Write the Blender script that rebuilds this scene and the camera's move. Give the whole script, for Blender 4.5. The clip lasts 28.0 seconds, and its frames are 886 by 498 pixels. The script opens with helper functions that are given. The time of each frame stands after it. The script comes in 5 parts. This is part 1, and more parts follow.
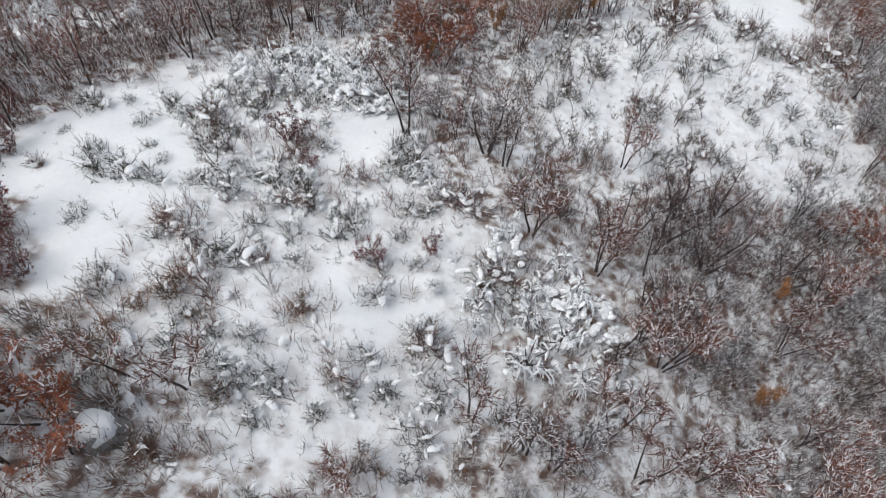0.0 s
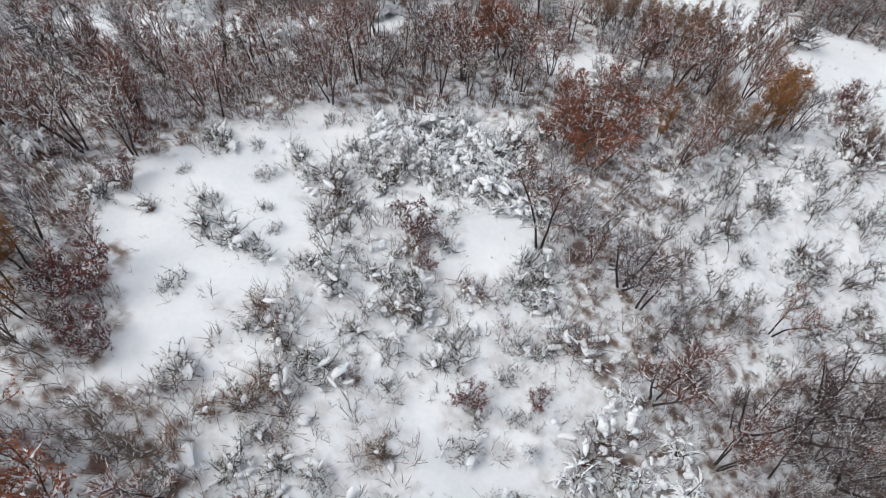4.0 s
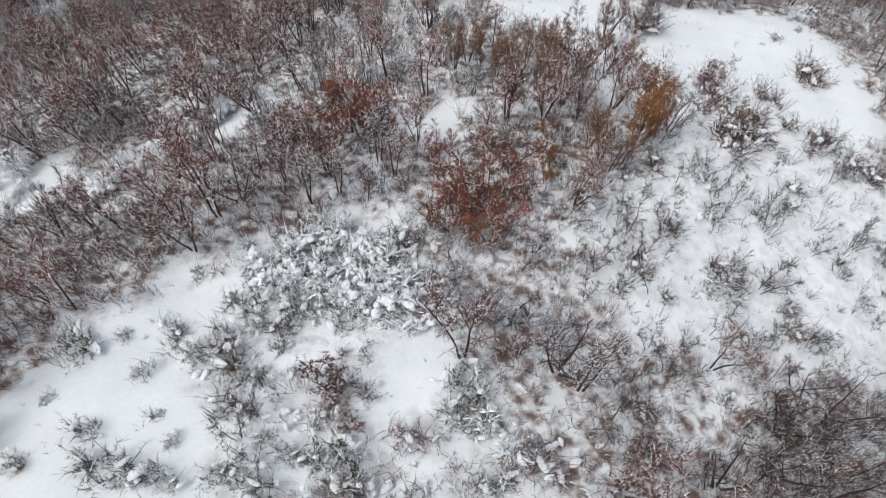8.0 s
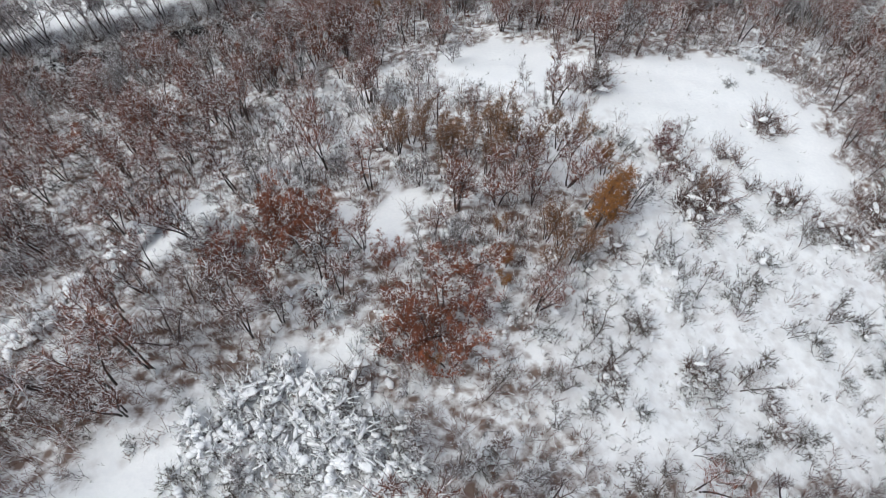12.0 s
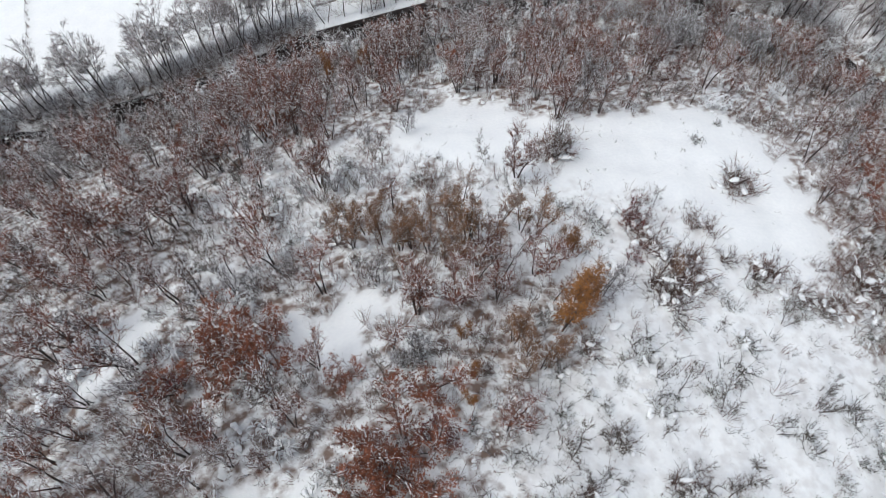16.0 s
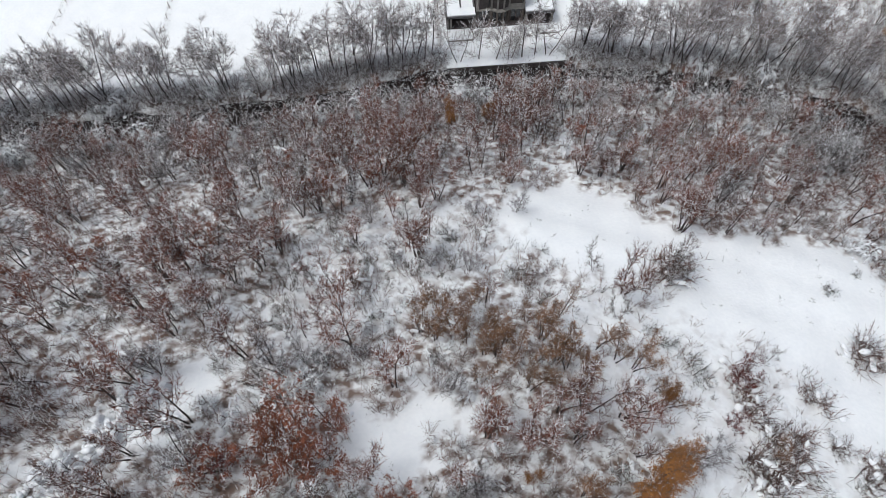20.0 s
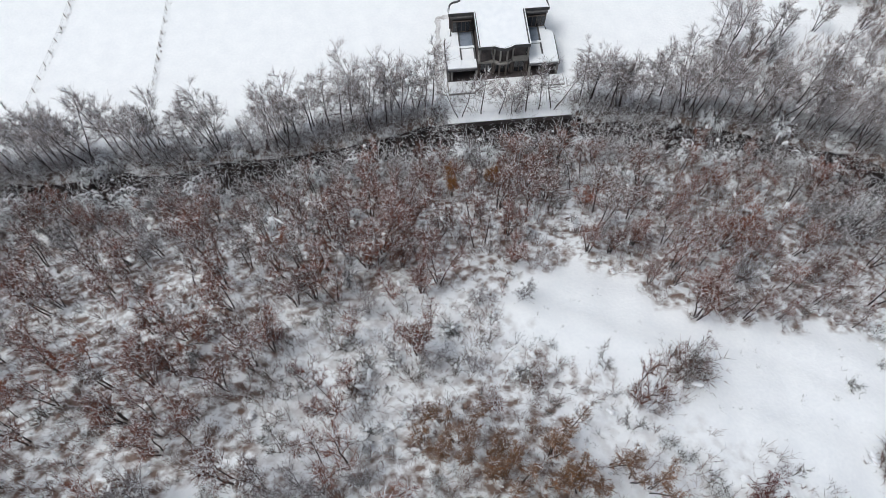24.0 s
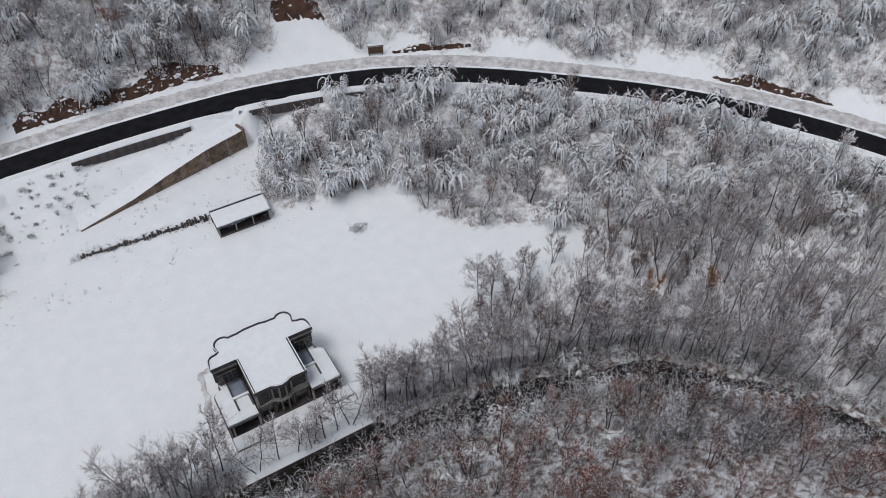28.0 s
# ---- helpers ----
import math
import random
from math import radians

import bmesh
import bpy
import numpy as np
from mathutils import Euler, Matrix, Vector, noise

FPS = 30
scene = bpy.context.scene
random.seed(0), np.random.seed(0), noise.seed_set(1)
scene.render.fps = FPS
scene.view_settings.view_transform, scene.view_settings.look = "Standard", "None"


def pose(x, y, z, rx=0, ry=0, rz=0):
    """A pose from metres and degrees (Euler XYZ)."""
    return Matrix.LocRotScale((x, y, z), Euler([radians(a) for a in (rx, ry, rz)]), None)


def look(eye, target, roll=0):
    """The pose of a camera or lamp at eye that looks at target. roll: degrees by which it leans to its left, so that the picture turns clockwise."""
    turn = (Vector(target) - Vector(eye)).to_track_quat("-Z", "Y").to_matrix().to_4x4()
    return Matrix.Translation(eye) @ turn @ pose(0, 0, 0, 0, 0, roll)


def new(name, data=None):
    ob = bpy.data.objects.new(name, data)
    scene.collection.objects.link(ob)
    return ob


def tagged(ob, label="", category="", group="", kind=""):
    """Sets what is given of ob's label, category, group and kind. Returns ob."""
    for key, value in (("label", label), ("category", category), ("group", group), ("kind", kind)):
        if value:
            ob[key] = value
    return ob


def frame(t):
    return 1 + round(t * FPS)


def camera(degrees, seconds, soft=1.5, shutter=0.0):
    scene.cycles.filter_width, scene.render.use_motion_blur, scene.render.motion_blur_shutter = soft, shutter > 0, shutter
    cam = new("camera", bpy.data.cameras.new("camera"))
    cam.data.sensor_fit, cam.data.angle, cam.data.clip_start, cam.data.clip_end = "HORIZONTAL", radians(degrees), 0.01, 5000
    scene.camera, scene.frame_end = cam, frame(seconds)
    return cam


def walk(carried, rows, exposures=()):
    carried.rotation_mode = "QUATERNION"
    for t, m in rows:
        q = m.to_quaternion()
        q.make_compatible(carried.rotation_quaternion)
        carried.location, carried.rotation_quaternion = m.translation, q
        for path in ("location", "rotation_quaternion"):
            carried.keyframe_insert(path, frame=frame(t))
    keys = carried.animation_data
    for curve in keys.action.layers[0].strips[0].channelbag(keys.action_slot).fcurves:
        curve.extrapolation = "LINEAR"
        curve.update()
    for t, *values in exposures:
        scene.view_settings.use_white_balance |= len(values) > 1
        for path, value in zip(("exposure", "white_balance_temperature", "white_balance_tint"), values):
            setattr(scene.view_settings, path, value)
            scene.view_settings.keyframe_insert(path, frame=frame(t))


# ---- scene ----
cam = camera(61.0, 28.0, soft=0.8)
PATH = [
    (0, (-20.90, -121.01, 84.96), (-17.95, -98.06, 40.64), -0.16),
    (0.2, (-20.93, -120.44, 84.85), (-18.91, -97.43, 40.50), -0.06),
    (0.5, (-20.97, -119.60, 84.68), (-20.13, -96.57, 40.30), 0.07),
    (1, (-21.21, -118.25, 84.53), (-21.71, -95.29, 40.12), 0.26),
    (1.5, (-21.44, -116.91, 84.39), (-22.81, -94.06, 39.94), 0.37),
    (2, (-21.68, -115.58, 84.31), (-23.65, -92.84, 39.82), 0.46),
    (2.5, (-21.91, -114.28, 84.28), (-24.36, -91.67, 39.74), 0.30),
    (3, (-22.15, -113.01, 84.21), (-24.91, -90.49, 39.65), 0.16),
    (3.5, (-22.40, -111.72, 84.20), (-25.32, -89.34, 39.58), 0.18),
    (5.5, (-23.35, -106.16, 84.05), (-26.34, -84.55, 39.06), 0.07),
    (6, (-23.49, -104.77, 84.13), (-26.51, -83.37, 39.04), -0.16),
    (6.5, (-23.60, -103.40, 84.15), (-26.66, -82.17, 38.99), -0.37),
    (6.7, (-23.58, -103.01, 84.16), (-26.60, -81.78, 38.99), -0.14),
    (7, (-23.55, -102.43, 84.17), (-22.55, -81.02, 39.00), 0.19),
    (7.5, (-23.28, -101.30, 84.19), (-20.62, -80.04, 39.02), 0.17),
    (8, (-22.82, -100.20, 84.22), (-19.25, -79.11, 39.02), -0.11),
    (8.5, (-22.41, -99.14, 84.23), (-18.20, -78.16, 39.04), -0.39),
    (9, (-22.01, -98.07, 84.22), (-17.36, -77.13, 39.05), -0.44),
    (9.5, (-21.54, -96.94, 84.20), (-16.62, -76.07, 39.03), -0.52),
    (10, (-21.22, -95.84, 84.16), (-16.04, -74.95, 39.03), -0.37),
    (10.5, (-20.83, -94.63, 84.25), (-15.48, -73.82, 39.10), -0.23),
    (11, (-20.32, -93.31, 84.27), (-14.91, -72.61, 39.08), -0.20),
    (11.5, (-19.92, -92.05, 84.25), (-14.42, -71.41, 39.04), -0.14),
    (13.5, (-18.44, -87.67, 83.67), (-12.36, -66.83, 38.63), 0.49),
    (14, (-17.98, -86.77, 83.71), (-9.04, -66.88, 38.72), 0.69),
    (14.5, (-17.24, -85.88, 83.74), (-7.35, -66.41, 38.76), 0.49),
    (15, (-16.53, -84.90, 83.79), (-6.02, -65.78, 38.80), 0.16),
    (15.5, (-15.80, -83.94, 83.79), (-4.89, -65.04, 38.80), -0.14),
    (15.7, (-15.66, -83.51, 83.70), (-4.71, -64.61, 38.72), -0.27),
    (16, (-15.46, -82.88, 83.56), (-8.44, -62.16, 38.60), -0.48),
    (16.5, (-15.17, -81.68, 83.41), (-10.11, -60.36, 38.47), -0.34),
    (17, (-15.14, -80.35, 83.39), (-11.12, -58.88, 38.42), -0.21),
    (17.5, (-15.03, -79.09, 83.37), (-11.76, -57.57, 38.36), -0.09),
    (18, (-15.04, -77.86, 83.30), (-12.22, -56.30, 38.28), 0.13),
    (18.5, (-14.93, -76.63, 83.32), (-12.52, -55.05, 38.28), 0.05),
    (19, (-14.86, -75.29, 83.40), (-12.67, -53.76, 38.32), 0.04),
    (19.5, (-14.76, -74.04, 83.41), (-12.76, -52.55, 38.31), -0.01),
    (20, (-14.74, -72.92, 83.44), (-12.82, -51.39, 38.35), 0.02),
    (20.5, (-14.64, -71.61, 83.48), (-12.77, -50.15, 38.36), -0.08),
    (21, (-14.48, -70.38, 83.49), (-12.70, -48.94, 38.35), -0.24),
    (21.5, (-14.40, -69.12, 83.52), (-12.63, -47.71, 38.37), -0.28),
    (23.5, (-14.07, -64.04, 83.77), (-12.25, -42.86, 38.51), -0.40),
    (24, (-13.97, -62.86, 83.77), (-12.11, -41.69, 38.51), -0.37),
    (24.5, (-13.84, -61.64, 83.79), (-11.95, -40.47, 38.53), -0.36),
    (24.6, (-13.78, -61.36, 83.82), (-11.88, -40.15, 38.58), -0.31),
    (25, (-13.52, -60.22, 83.95), (-11.26, -35.38, 40.62), -0.12),
    (25.5, (-13.13, -58.77, 83.98), (-10.15, -27.27, 45.27), 0.41),
    (26, (-12.84, -57.57, 83.92), (-9.52, -22.58, 48.35), 0.63),
    (26.5, (-12.41, -56.36, 83.58), (-9.00, -19.79, 49.66), 0.58),
    (27, (-12.22, -55.31, 83.39), (-8.75, -18.15, 50.12), 0.59),
    (27.5, (-11.93, -54.24, 83.15), (-7.99, -18.00, 48.94), 0.59),
    (27.7, (-11.52, -54.09, 83.14), (-4.04, -18.90, 48.41), 0.58),
    (27.9, (-11.10, -53.93, 83.13), (3.56, -21.62, 47.90), 0.56),
    (28, (-10.89, -53.85, 83.12), (7.48, -23.79, 47.65), 0.55),
]
walk(cam, [(t, look(eye, target, roll)) for t, eye, target, roll in PATH],
     [(0, -0.4, 6180, 7), (8, -0.42, 6120, 6), (18, -0.4, 6050, 6), (21, -0.42, 6050, 6), (24, -0.5, 6020, 6), (25, -0.76, 5900, 4), (26, -0.95, 5700, 3), (27, -1.0, 6050, 5), (28, -1.02, 6000, 9)])

# ---- sky and sun ----
world = bpy.data.worlds.new("winter_sky")
scene.world = world
world.use_nodes = True
wn = world.node_tree
sky = wn.nodes.new("ShaderNodeTexSky")
sky.sky_type, sky.sun_disc = "NISHITA", False
sky.sun_elevation, sky.sun_rotation = radians(65), radians(260)
sky.air_density, sky.dust_density = 1.0, 6.0
haze = wn.nodes.new("ShaderNodeHueSaturation")
haze.inputs["Saturation"].default_value = 0.55
wn.links.new(sky.outputs[0], haze.inputs["Color"])
wn.links.new(haze.outputs[0], wn.nodes["Background"].inputs[0])
wn.nodes["Background"].inputs[1].default_value = 0.15
sun_data = bpy.data.lights.new("sun", "SUN")
sun_data.energy, sun_data.angle, sun_data.color = 1.4, radians(18.0), (1.0, 0.95, 0.88)
sun = new("sun", sun_data)
sun.matrix_world = look((-45, -8, 100), (0, 0, 0))


# ---- materials ----
def material(name, low, high, rough=0.9, scale=3.0, fine=40.0, bump=0.3, depth=0.03, vary=0.0, island=False, metal=0.0, coords="Object"):
    """A surface between two colours, mixed by coarse and fine noise, with relief; vary: brightness by thing or by piece."""
    m = bpy.data.materials.new(name)
    m.use_nodes = True
    n, link = m.node_tree.nodes, m.node_tree.links.new
    bsdf = n["Principled BSDF"]
    bsdf.inputs["Roughness"].default_value, bsdf.inputs["Metallic"].default_value = rough, metal
    tc = n.new("ShaderNodeTexCoord")
    big, small = n.new("ShaderNodeTexNoise"), n.new("ShaderNodeTexNoise")
    big.inputs["Scale"].default_value, small.inputs["Scale"].default_value = scale, fine
    big.inputs["Detail"].default_value = 5
    link(tc.outputs[coords], big.inputs["Vector"]), link(tc.outputs[coords], small.inputs["Vector"])
    add = n.new("ShaderNodeMath")
    add.operation = "MULTIPLY_ADD"
    add.inputs[1].default_value = 0.45
    half = n.new("ShaderNodeMath")
    half.operation = "MULTIPLY"
    half.inputs[1].default_value = 0.55
    link(small.outputs[0], add.inputs[0]), link(big.outputs[0], half.inputs[0]), link(half.outputs[0], add.inputs[2])
    ramp = n.new("ShaderNodeValToRGB")
    ramp.color_ramp.elements[0].position, ramp.color_ramp.elements[1].position = 0.35, 0.65
    ramp.color_ramp.elements[0].color, ramp.color_ramp.elements[1].color = (*low, 1), (*high, 1)
    link(add.outputs[0], ramp.inputs[0])
    colour = ramp.outputs[0]
    if vary:
        who = n.new("ShaderNodeNewGeometry" if island else "ShaderNodeObjectInfo")
        span = n.new("ShaderNodeMapRange")
        span.inputs["To Min"].default_value, span.inputs["To Max"].default_value = 1 - vary, 1 + vary
        hsv = n.new("ShaderNodeHueSaturation")
        link(who.outputs["Random Per Island" if island else "Random"], span.inputs["Value"])
        link(span.outputs[0], hsv.inputs["Value"]), link(colour, hsv.inputs["Color"])
        colour = hsv.outputs[0]
    link(colour, bsdf.inputs["Base Color"])
    if bump:
        b = n.new("ShaderNodeBump")
        b.inputs["Strength"].default_value, b.inputs["Distance"].default_value = bump, depth
        link(add.outputs[0], b.inputs["Height"]), link(b.outputs[0], bsdf.inputs["Normal"])
    return m


SNOW = material("fresh_snow", (0.80, 0.82, 0.85), (0.90, 0.91, 0.92), 0.75, 1.2, 9.0, 0.5, 0.06)
SNOW_COVER = material("snow_on_branches", (0.78, 0.80, 0.84), (0.90, 0.91, 0.92), 0.8, 4.0, 30.0, 0.4, 0.03)
GROUND = material("snowy_ground", (0.83, 0.845, 0.865), (0.90, 0.91, 0.92), 0.8, 0.45, 3.0, 0.5, 0.14)
gn, gl = GROUND.node_tree.nodes, GROUND.node_tree.links.new
leafy, speck, edge, amount, blend = (gn.new("ShaderNode" + k) for k in ("Attribute", "TexNoise", "ValToRGB", "Math", "Mix"))
leafy.attribute_name = "litter_shade"
speck.inputs["Scale"].default_value, speck.inputs["Detail"].default_value = 1.0, 10
edge.color_ramp.elements[0].position, edge.color_ramp.elements[1].position = 0.43, 0.64
amount.operation, blend.data_type = "MULTIPLY", "RGBA"
gl(gn["Texture Coordinate"].outputs["Object"], speck.inputs["Vector"]), gl(speck.outputs[0], edge.inputs[0])
gl(edge.outputs[0], amount.inputs[0]), gl(leafy.outputs["Fac"], amount.inputs[1]), gl(amount.outputs[0], blend.inputs[0])
gl(gn["Principled BSDF"].inputs["Base Color"].links[0].from_socket, blend.inputs[6])
blend.inputs[7].default_value = (0.21, 0.15, 0.125, 1)
gl(blend.outputs[2], gn["Principled BSDF"].inputs["Base Color"])
ASPHALT = material("wet_asphalt", (0.008, 0.008, 0.010), (0.022, 0.022, 0.024), 0.85, 0.6, 30.0, 0.2, 0.01)
WATER = material("dark_stream_water", (0.010, 0.010, 0.012), (0.035, 0.03, 0.028), 0.15, 0.8, 5.0, 0.5, 0.05)
BARK = material("grey_brown_bark", (0.05, 0.04, 0.036), (0.15, 0.12, 0.105), 0.95, 3.0, 25.0, 0.4, 0.02, vary=0.3)
BARK_DARK = material("dark_wet_bark", (0.025, 0.02, 0.02), (0.08, 0.065, 0.06), 0.95, 3.0, 25.0, 0.4, 0.02, vary=0.3)
LEAF_RUST = material("rust_oak_leaves", (0.13, 0.042, 0.024), (0.35, 0.12, 0.06), 0.85, 0.9, 6.0, 0, vary=0.3)
LEAF_OCHRE = material("ochre_leaves", (0.18, 0.075, 0.022), (0.42, 0.185, 0.05), 0.85, 0.9, 6.0, 0, vary=0.3)
LEAF_TAN = material("dry_tan_leaves", (0.19, 0.085, 0.032), (0.38, 0.19, 0.075), 0.85, 0.9, 6.0, 0, vary=0.3)
LEAF_CRIMSON = material("crimson_leaves", (0.10, 0.024, 0.022), (0.23, 0.06, 0.048), 0.85, 0.9, 6.0, 0, vary=0.3)


def mixed(name, colours, rough=0.95, vary=0.0):
    """A surface whose pieces each take one of several colours."""
    m = material(name, (0.5, 0.5, 0.5), (0.9, 0.9, 0.9), rough, 1.0, 6.0, 0, vary=vary)
    n, link = m.node_tree.nodes, m.node_tree.links.new
    who, ramp, mul = n.new("ShaderNodeNewGeometry"), n.new("ShaderNodeValToRGB"), n.new("ShaderNodeMix")
    mul.data_type, mul.blend_type = "RGBA", "MULTIPLY"
    mul.inputs["Factor"].default_value = 1
    link(who.outputs["Random Per Island"], ramp.inputs[0])
    stops = ramp.color_ramp.elements
    while len(stops) < len(colours):
        stops.new(0.5)
    for k, c in enumerate(colours):
        stops[k].position, stops[k].color = (k + 0.5) / len(colours), (*c, 1)
    bsdf = n["Principled BSDF"]
    link(bsdf.inputs["Base Color"].links[0].from_socket, mul.inputs[6]), link(ramp.outputs[0], mul.inputs[7])
    link(mul.outputs[2], bsdf.inputs["Base Color"])
    return m


TWIG_RED = mixed("reddish_twigs", [(0.06, 0.024, 0.02), (0.25, 0.082, 0.052), (0.37, 0.142, 0.085), (0.41, 0.285, 0.26), (0.12, 0.045, 0.036), (0.35, 0.117, 0.058)], vary=0.35)
TWIG_BROWN = mixed("warm_brown_twigs", [(0.045, 0.024, 0.02), (0.20, 0.105, 0.078), (0.33, 0.185, 0.14), (0.40, 0.33, 0.315), (0.15, 0.082, 0.066)], vary=0.35)
TWIG_GREY = mixed("grey_frosted_twigs", [(0.10, 0.08, 0.08), (0.22, 0.18, 0.18), (0.36, 0.32, 0.325), (0.52, 0.50, 0.52), (0.16, 0.12, 0.115)], vary=0.3)
TWIG_FROST = mixed("pale_frosted_twigs", [(0.10, 0.074, 0.07), (0.33, 0.25, 0.238), (0.50, 0.43, 0.422), (0.66, 0.63, 0.64), (0.26, 0.178, 0.168)], vary=0.2)
TWIG_OLIVE = mixed("olive_brown_twigs", [(0.06, 0.048, 0.034), (0.12, 0.095, 0.07), (0.19, 0.155, 0.12), (0.09, 0.06, 0.045), (0.28, 0.25, 0.235)], vary=0.3)
TWIG_STRAW = mixed("straw_brown_twigs", [(0.14, 0.07, 0.042), (0.28, 0.15, 0.088), (0.40, 0.24, 0.15), (0.22, 0.105, 0.06), (0.50, 0.41, 0.35)], vary=0.25)
TWIG_DARK = mixed("dark_purple_twigs", [(0.05, 0.03, 0.03), (0.11, 0.065, 0.06), (0.18, 0.11, 0.10), (0.26, 0.21, 0.21)], vary=0.3)
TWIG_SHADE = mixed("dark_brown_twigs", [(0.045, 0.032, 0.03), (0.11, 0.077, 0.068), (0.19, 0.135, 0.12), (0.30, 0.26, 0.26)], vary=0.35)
BRUSH_BUSH = mixed("grey_green_sprigs", [(0.05, 0.052, 0.04), (0.10, 0.095, 0.075), (0.17, 0.155, 0.125), (0.10, 0.065, 0.055), (0.25, 0.24, 0.225)], vary=0.3)
BRUSH_BROWN = mixed("brown_undergrowth", [(0.08, 0.04, 0.032), (0.17, 0.08, 0.055), (0.28, 0.135, 0.085), (0.34, 0.24, 0.205), (0.25, 0.09, 0.045), (0.13, 0.052, 0.04)])
BRUSH_DARK = mixed("dark_scrub", [(0.04, 0.028, 0.03), (0.11, 0.07, 0.068), (0.25, 0.175, 0.165), (0.40, 0.36, 0.37), (0.16, 0.08, 0.068)])
BRUSH_GREY = mixed("grey_undergrowth", [(0.068, 0.061, 0.061), (0.167, 0.152, 0.152), (0.319, 0.296, 0.304), (0.456, 0.441, 0.456), (0.152, 0.114, 0.099)])
BRUSH_GREEN = mixed("dry_grass_and_sprigs", [(0.076, 0.076, 0.053), (0.167, 0.16, 0.122), (0.258, 0.236, 0.19), (0.122, 0.084, 0.061), (0.213, 0.213, 0.182)])
CONCRETE = material("weathered_concrete", (0.20, 0.19, 0.175), (0.36, 0.34, 0.31), 0.9, 0.8, 12.0, 0.3, 0.02)
DARK_WALL = material("unplastered_dark_wall", (0.05, 0.045, 0.045), (0.12, 0.10, 0.095), 0.9, 1.0, 10.0, 0.3, 0.02)
EARTH = material("bare_red_earth", (0.035, 0.02, 0.014), (0.115, 0.06, 0.038), 0.95, 0.7, 6.0, 0.8, 0.15)
for dull in (ASPHALT, WATER):
    dull.node_tree.nodes["Principled BSDF"].inputs["Specular IOR Level"].default_value = 0.06

# ---- terrain ----
"""Shape of the land, in plan: a stream at the foot of a hillside, a flat field, and a road on the opposite slope."""
STREAM = [(-240, -30), (-120, -15), (-65, -11), (-47, -11), (-32, -10.6), (-20, -8.2), (-4, -7.2), (8, -7.3), (19, -9.8),
          (30, -12), (38, -14.5), (46, -18.5), (52, -24), (57, -31), (63, -41), (78, -64), (120, -140), (200, -300)]
ROAD = [(-260, 130), (-135, 82), (-95, 64.5), (-80, 60.6), (-55, 58.2), (-31, 59.4), (-15, 60.4), (-2, 60.6), (10, 60.3), (20, 59.5), (33, 56.6),
        (45, 52.3), (58, 44), (69, 34.8), (80, 25), (90, 13.5), (97, 3), (103, -8), (118, -45), (150, -130), (220, -300)]


def smooth_line(points, rounds=2):
    """Corner cutting."""
    pts = [np.array(p, float) for p in points]
    for _ in range(rounds):
        out = [pts[0]]
        for a, b in zip(pts, pts[1:]):
            out += [a * 0.75 + b * 0.25, a * 0.25 + b * 0.75]
        pts = out + [pts[-1]]
    return np.array(pts)


WALL_LONG = math.hypot(29.3, 8.3)
WALL_DIR = (29.3 / WALL_LONG, 8.3 / WALL_LONG)
ROAD_WALLS = [(-13, 6.5), (17, 31), (33.5, 43), (58, 69)]
STREAM_LINE, ROAD_LINE = smooth_line(STREAM), smooth_line(ROAD)


def aside(line, x, y):
    """Signed distance from a line that runs to the right: positive on its right-hand (south) side."""
    x, y = np.asarray(x, float), np.asarray(y, float)
    best, sign = np.full(x.shape, 1e9), np.ones(x.shape)
    for (ax, ay), (bx, by) in zip(line, line[1:]):
        dx, dy = bx - ax, by - ay
        u = np.clip(((x - ax) * dx + (y - ay) * dy) / (dx * dx + dy * dy), 0, 1)
        px, py = x - ax - u * dx, y - ay - u * dy
        d = px * px + py * py
        near = d < best
        best = np.where(near, d, best)
        sign = np.where(near, np.where(px * dy - py * dx > 0, 1.0, -1.0), sign)
    return sign * np.sqrt(best)


def ease(a, b, v):
    u = np.clip((v - a) / (b - a), 0, 1)
    return u * u * (3 - 2 * u)


def ripples(x, y):
    return (0.5 * np.sin(0.31 * x + 0.7 * np.sin(0.17 * y)) * np.cos(0.27 * y + 0.4) + 0.3 * np.sin(0.83 * x + 0.41 * y + 1.3) * np.sin(0.37 * x - 0.71 * y)
            + 0.16 * np.sin(1.9 * x + 0.6 * np.sin(1.1 * y)) * np.sin(1.7 * y - 0.5 * x) + 0.08 * np.sin(3.7 * x + 1.1 * y) * np.cos(3.1 * y - 1.3 * x))


def wall_top(u):
    """Top of the long retaining wall along its length: it rises out of the ground."""
    return 3.4 - 0.8 * u + np.interp(u, [0, 0.1, 0.29, 0.53, 0.77, 1.0], [0.12, 0.35, 0.85, 2.2, 3.2, 3.5])


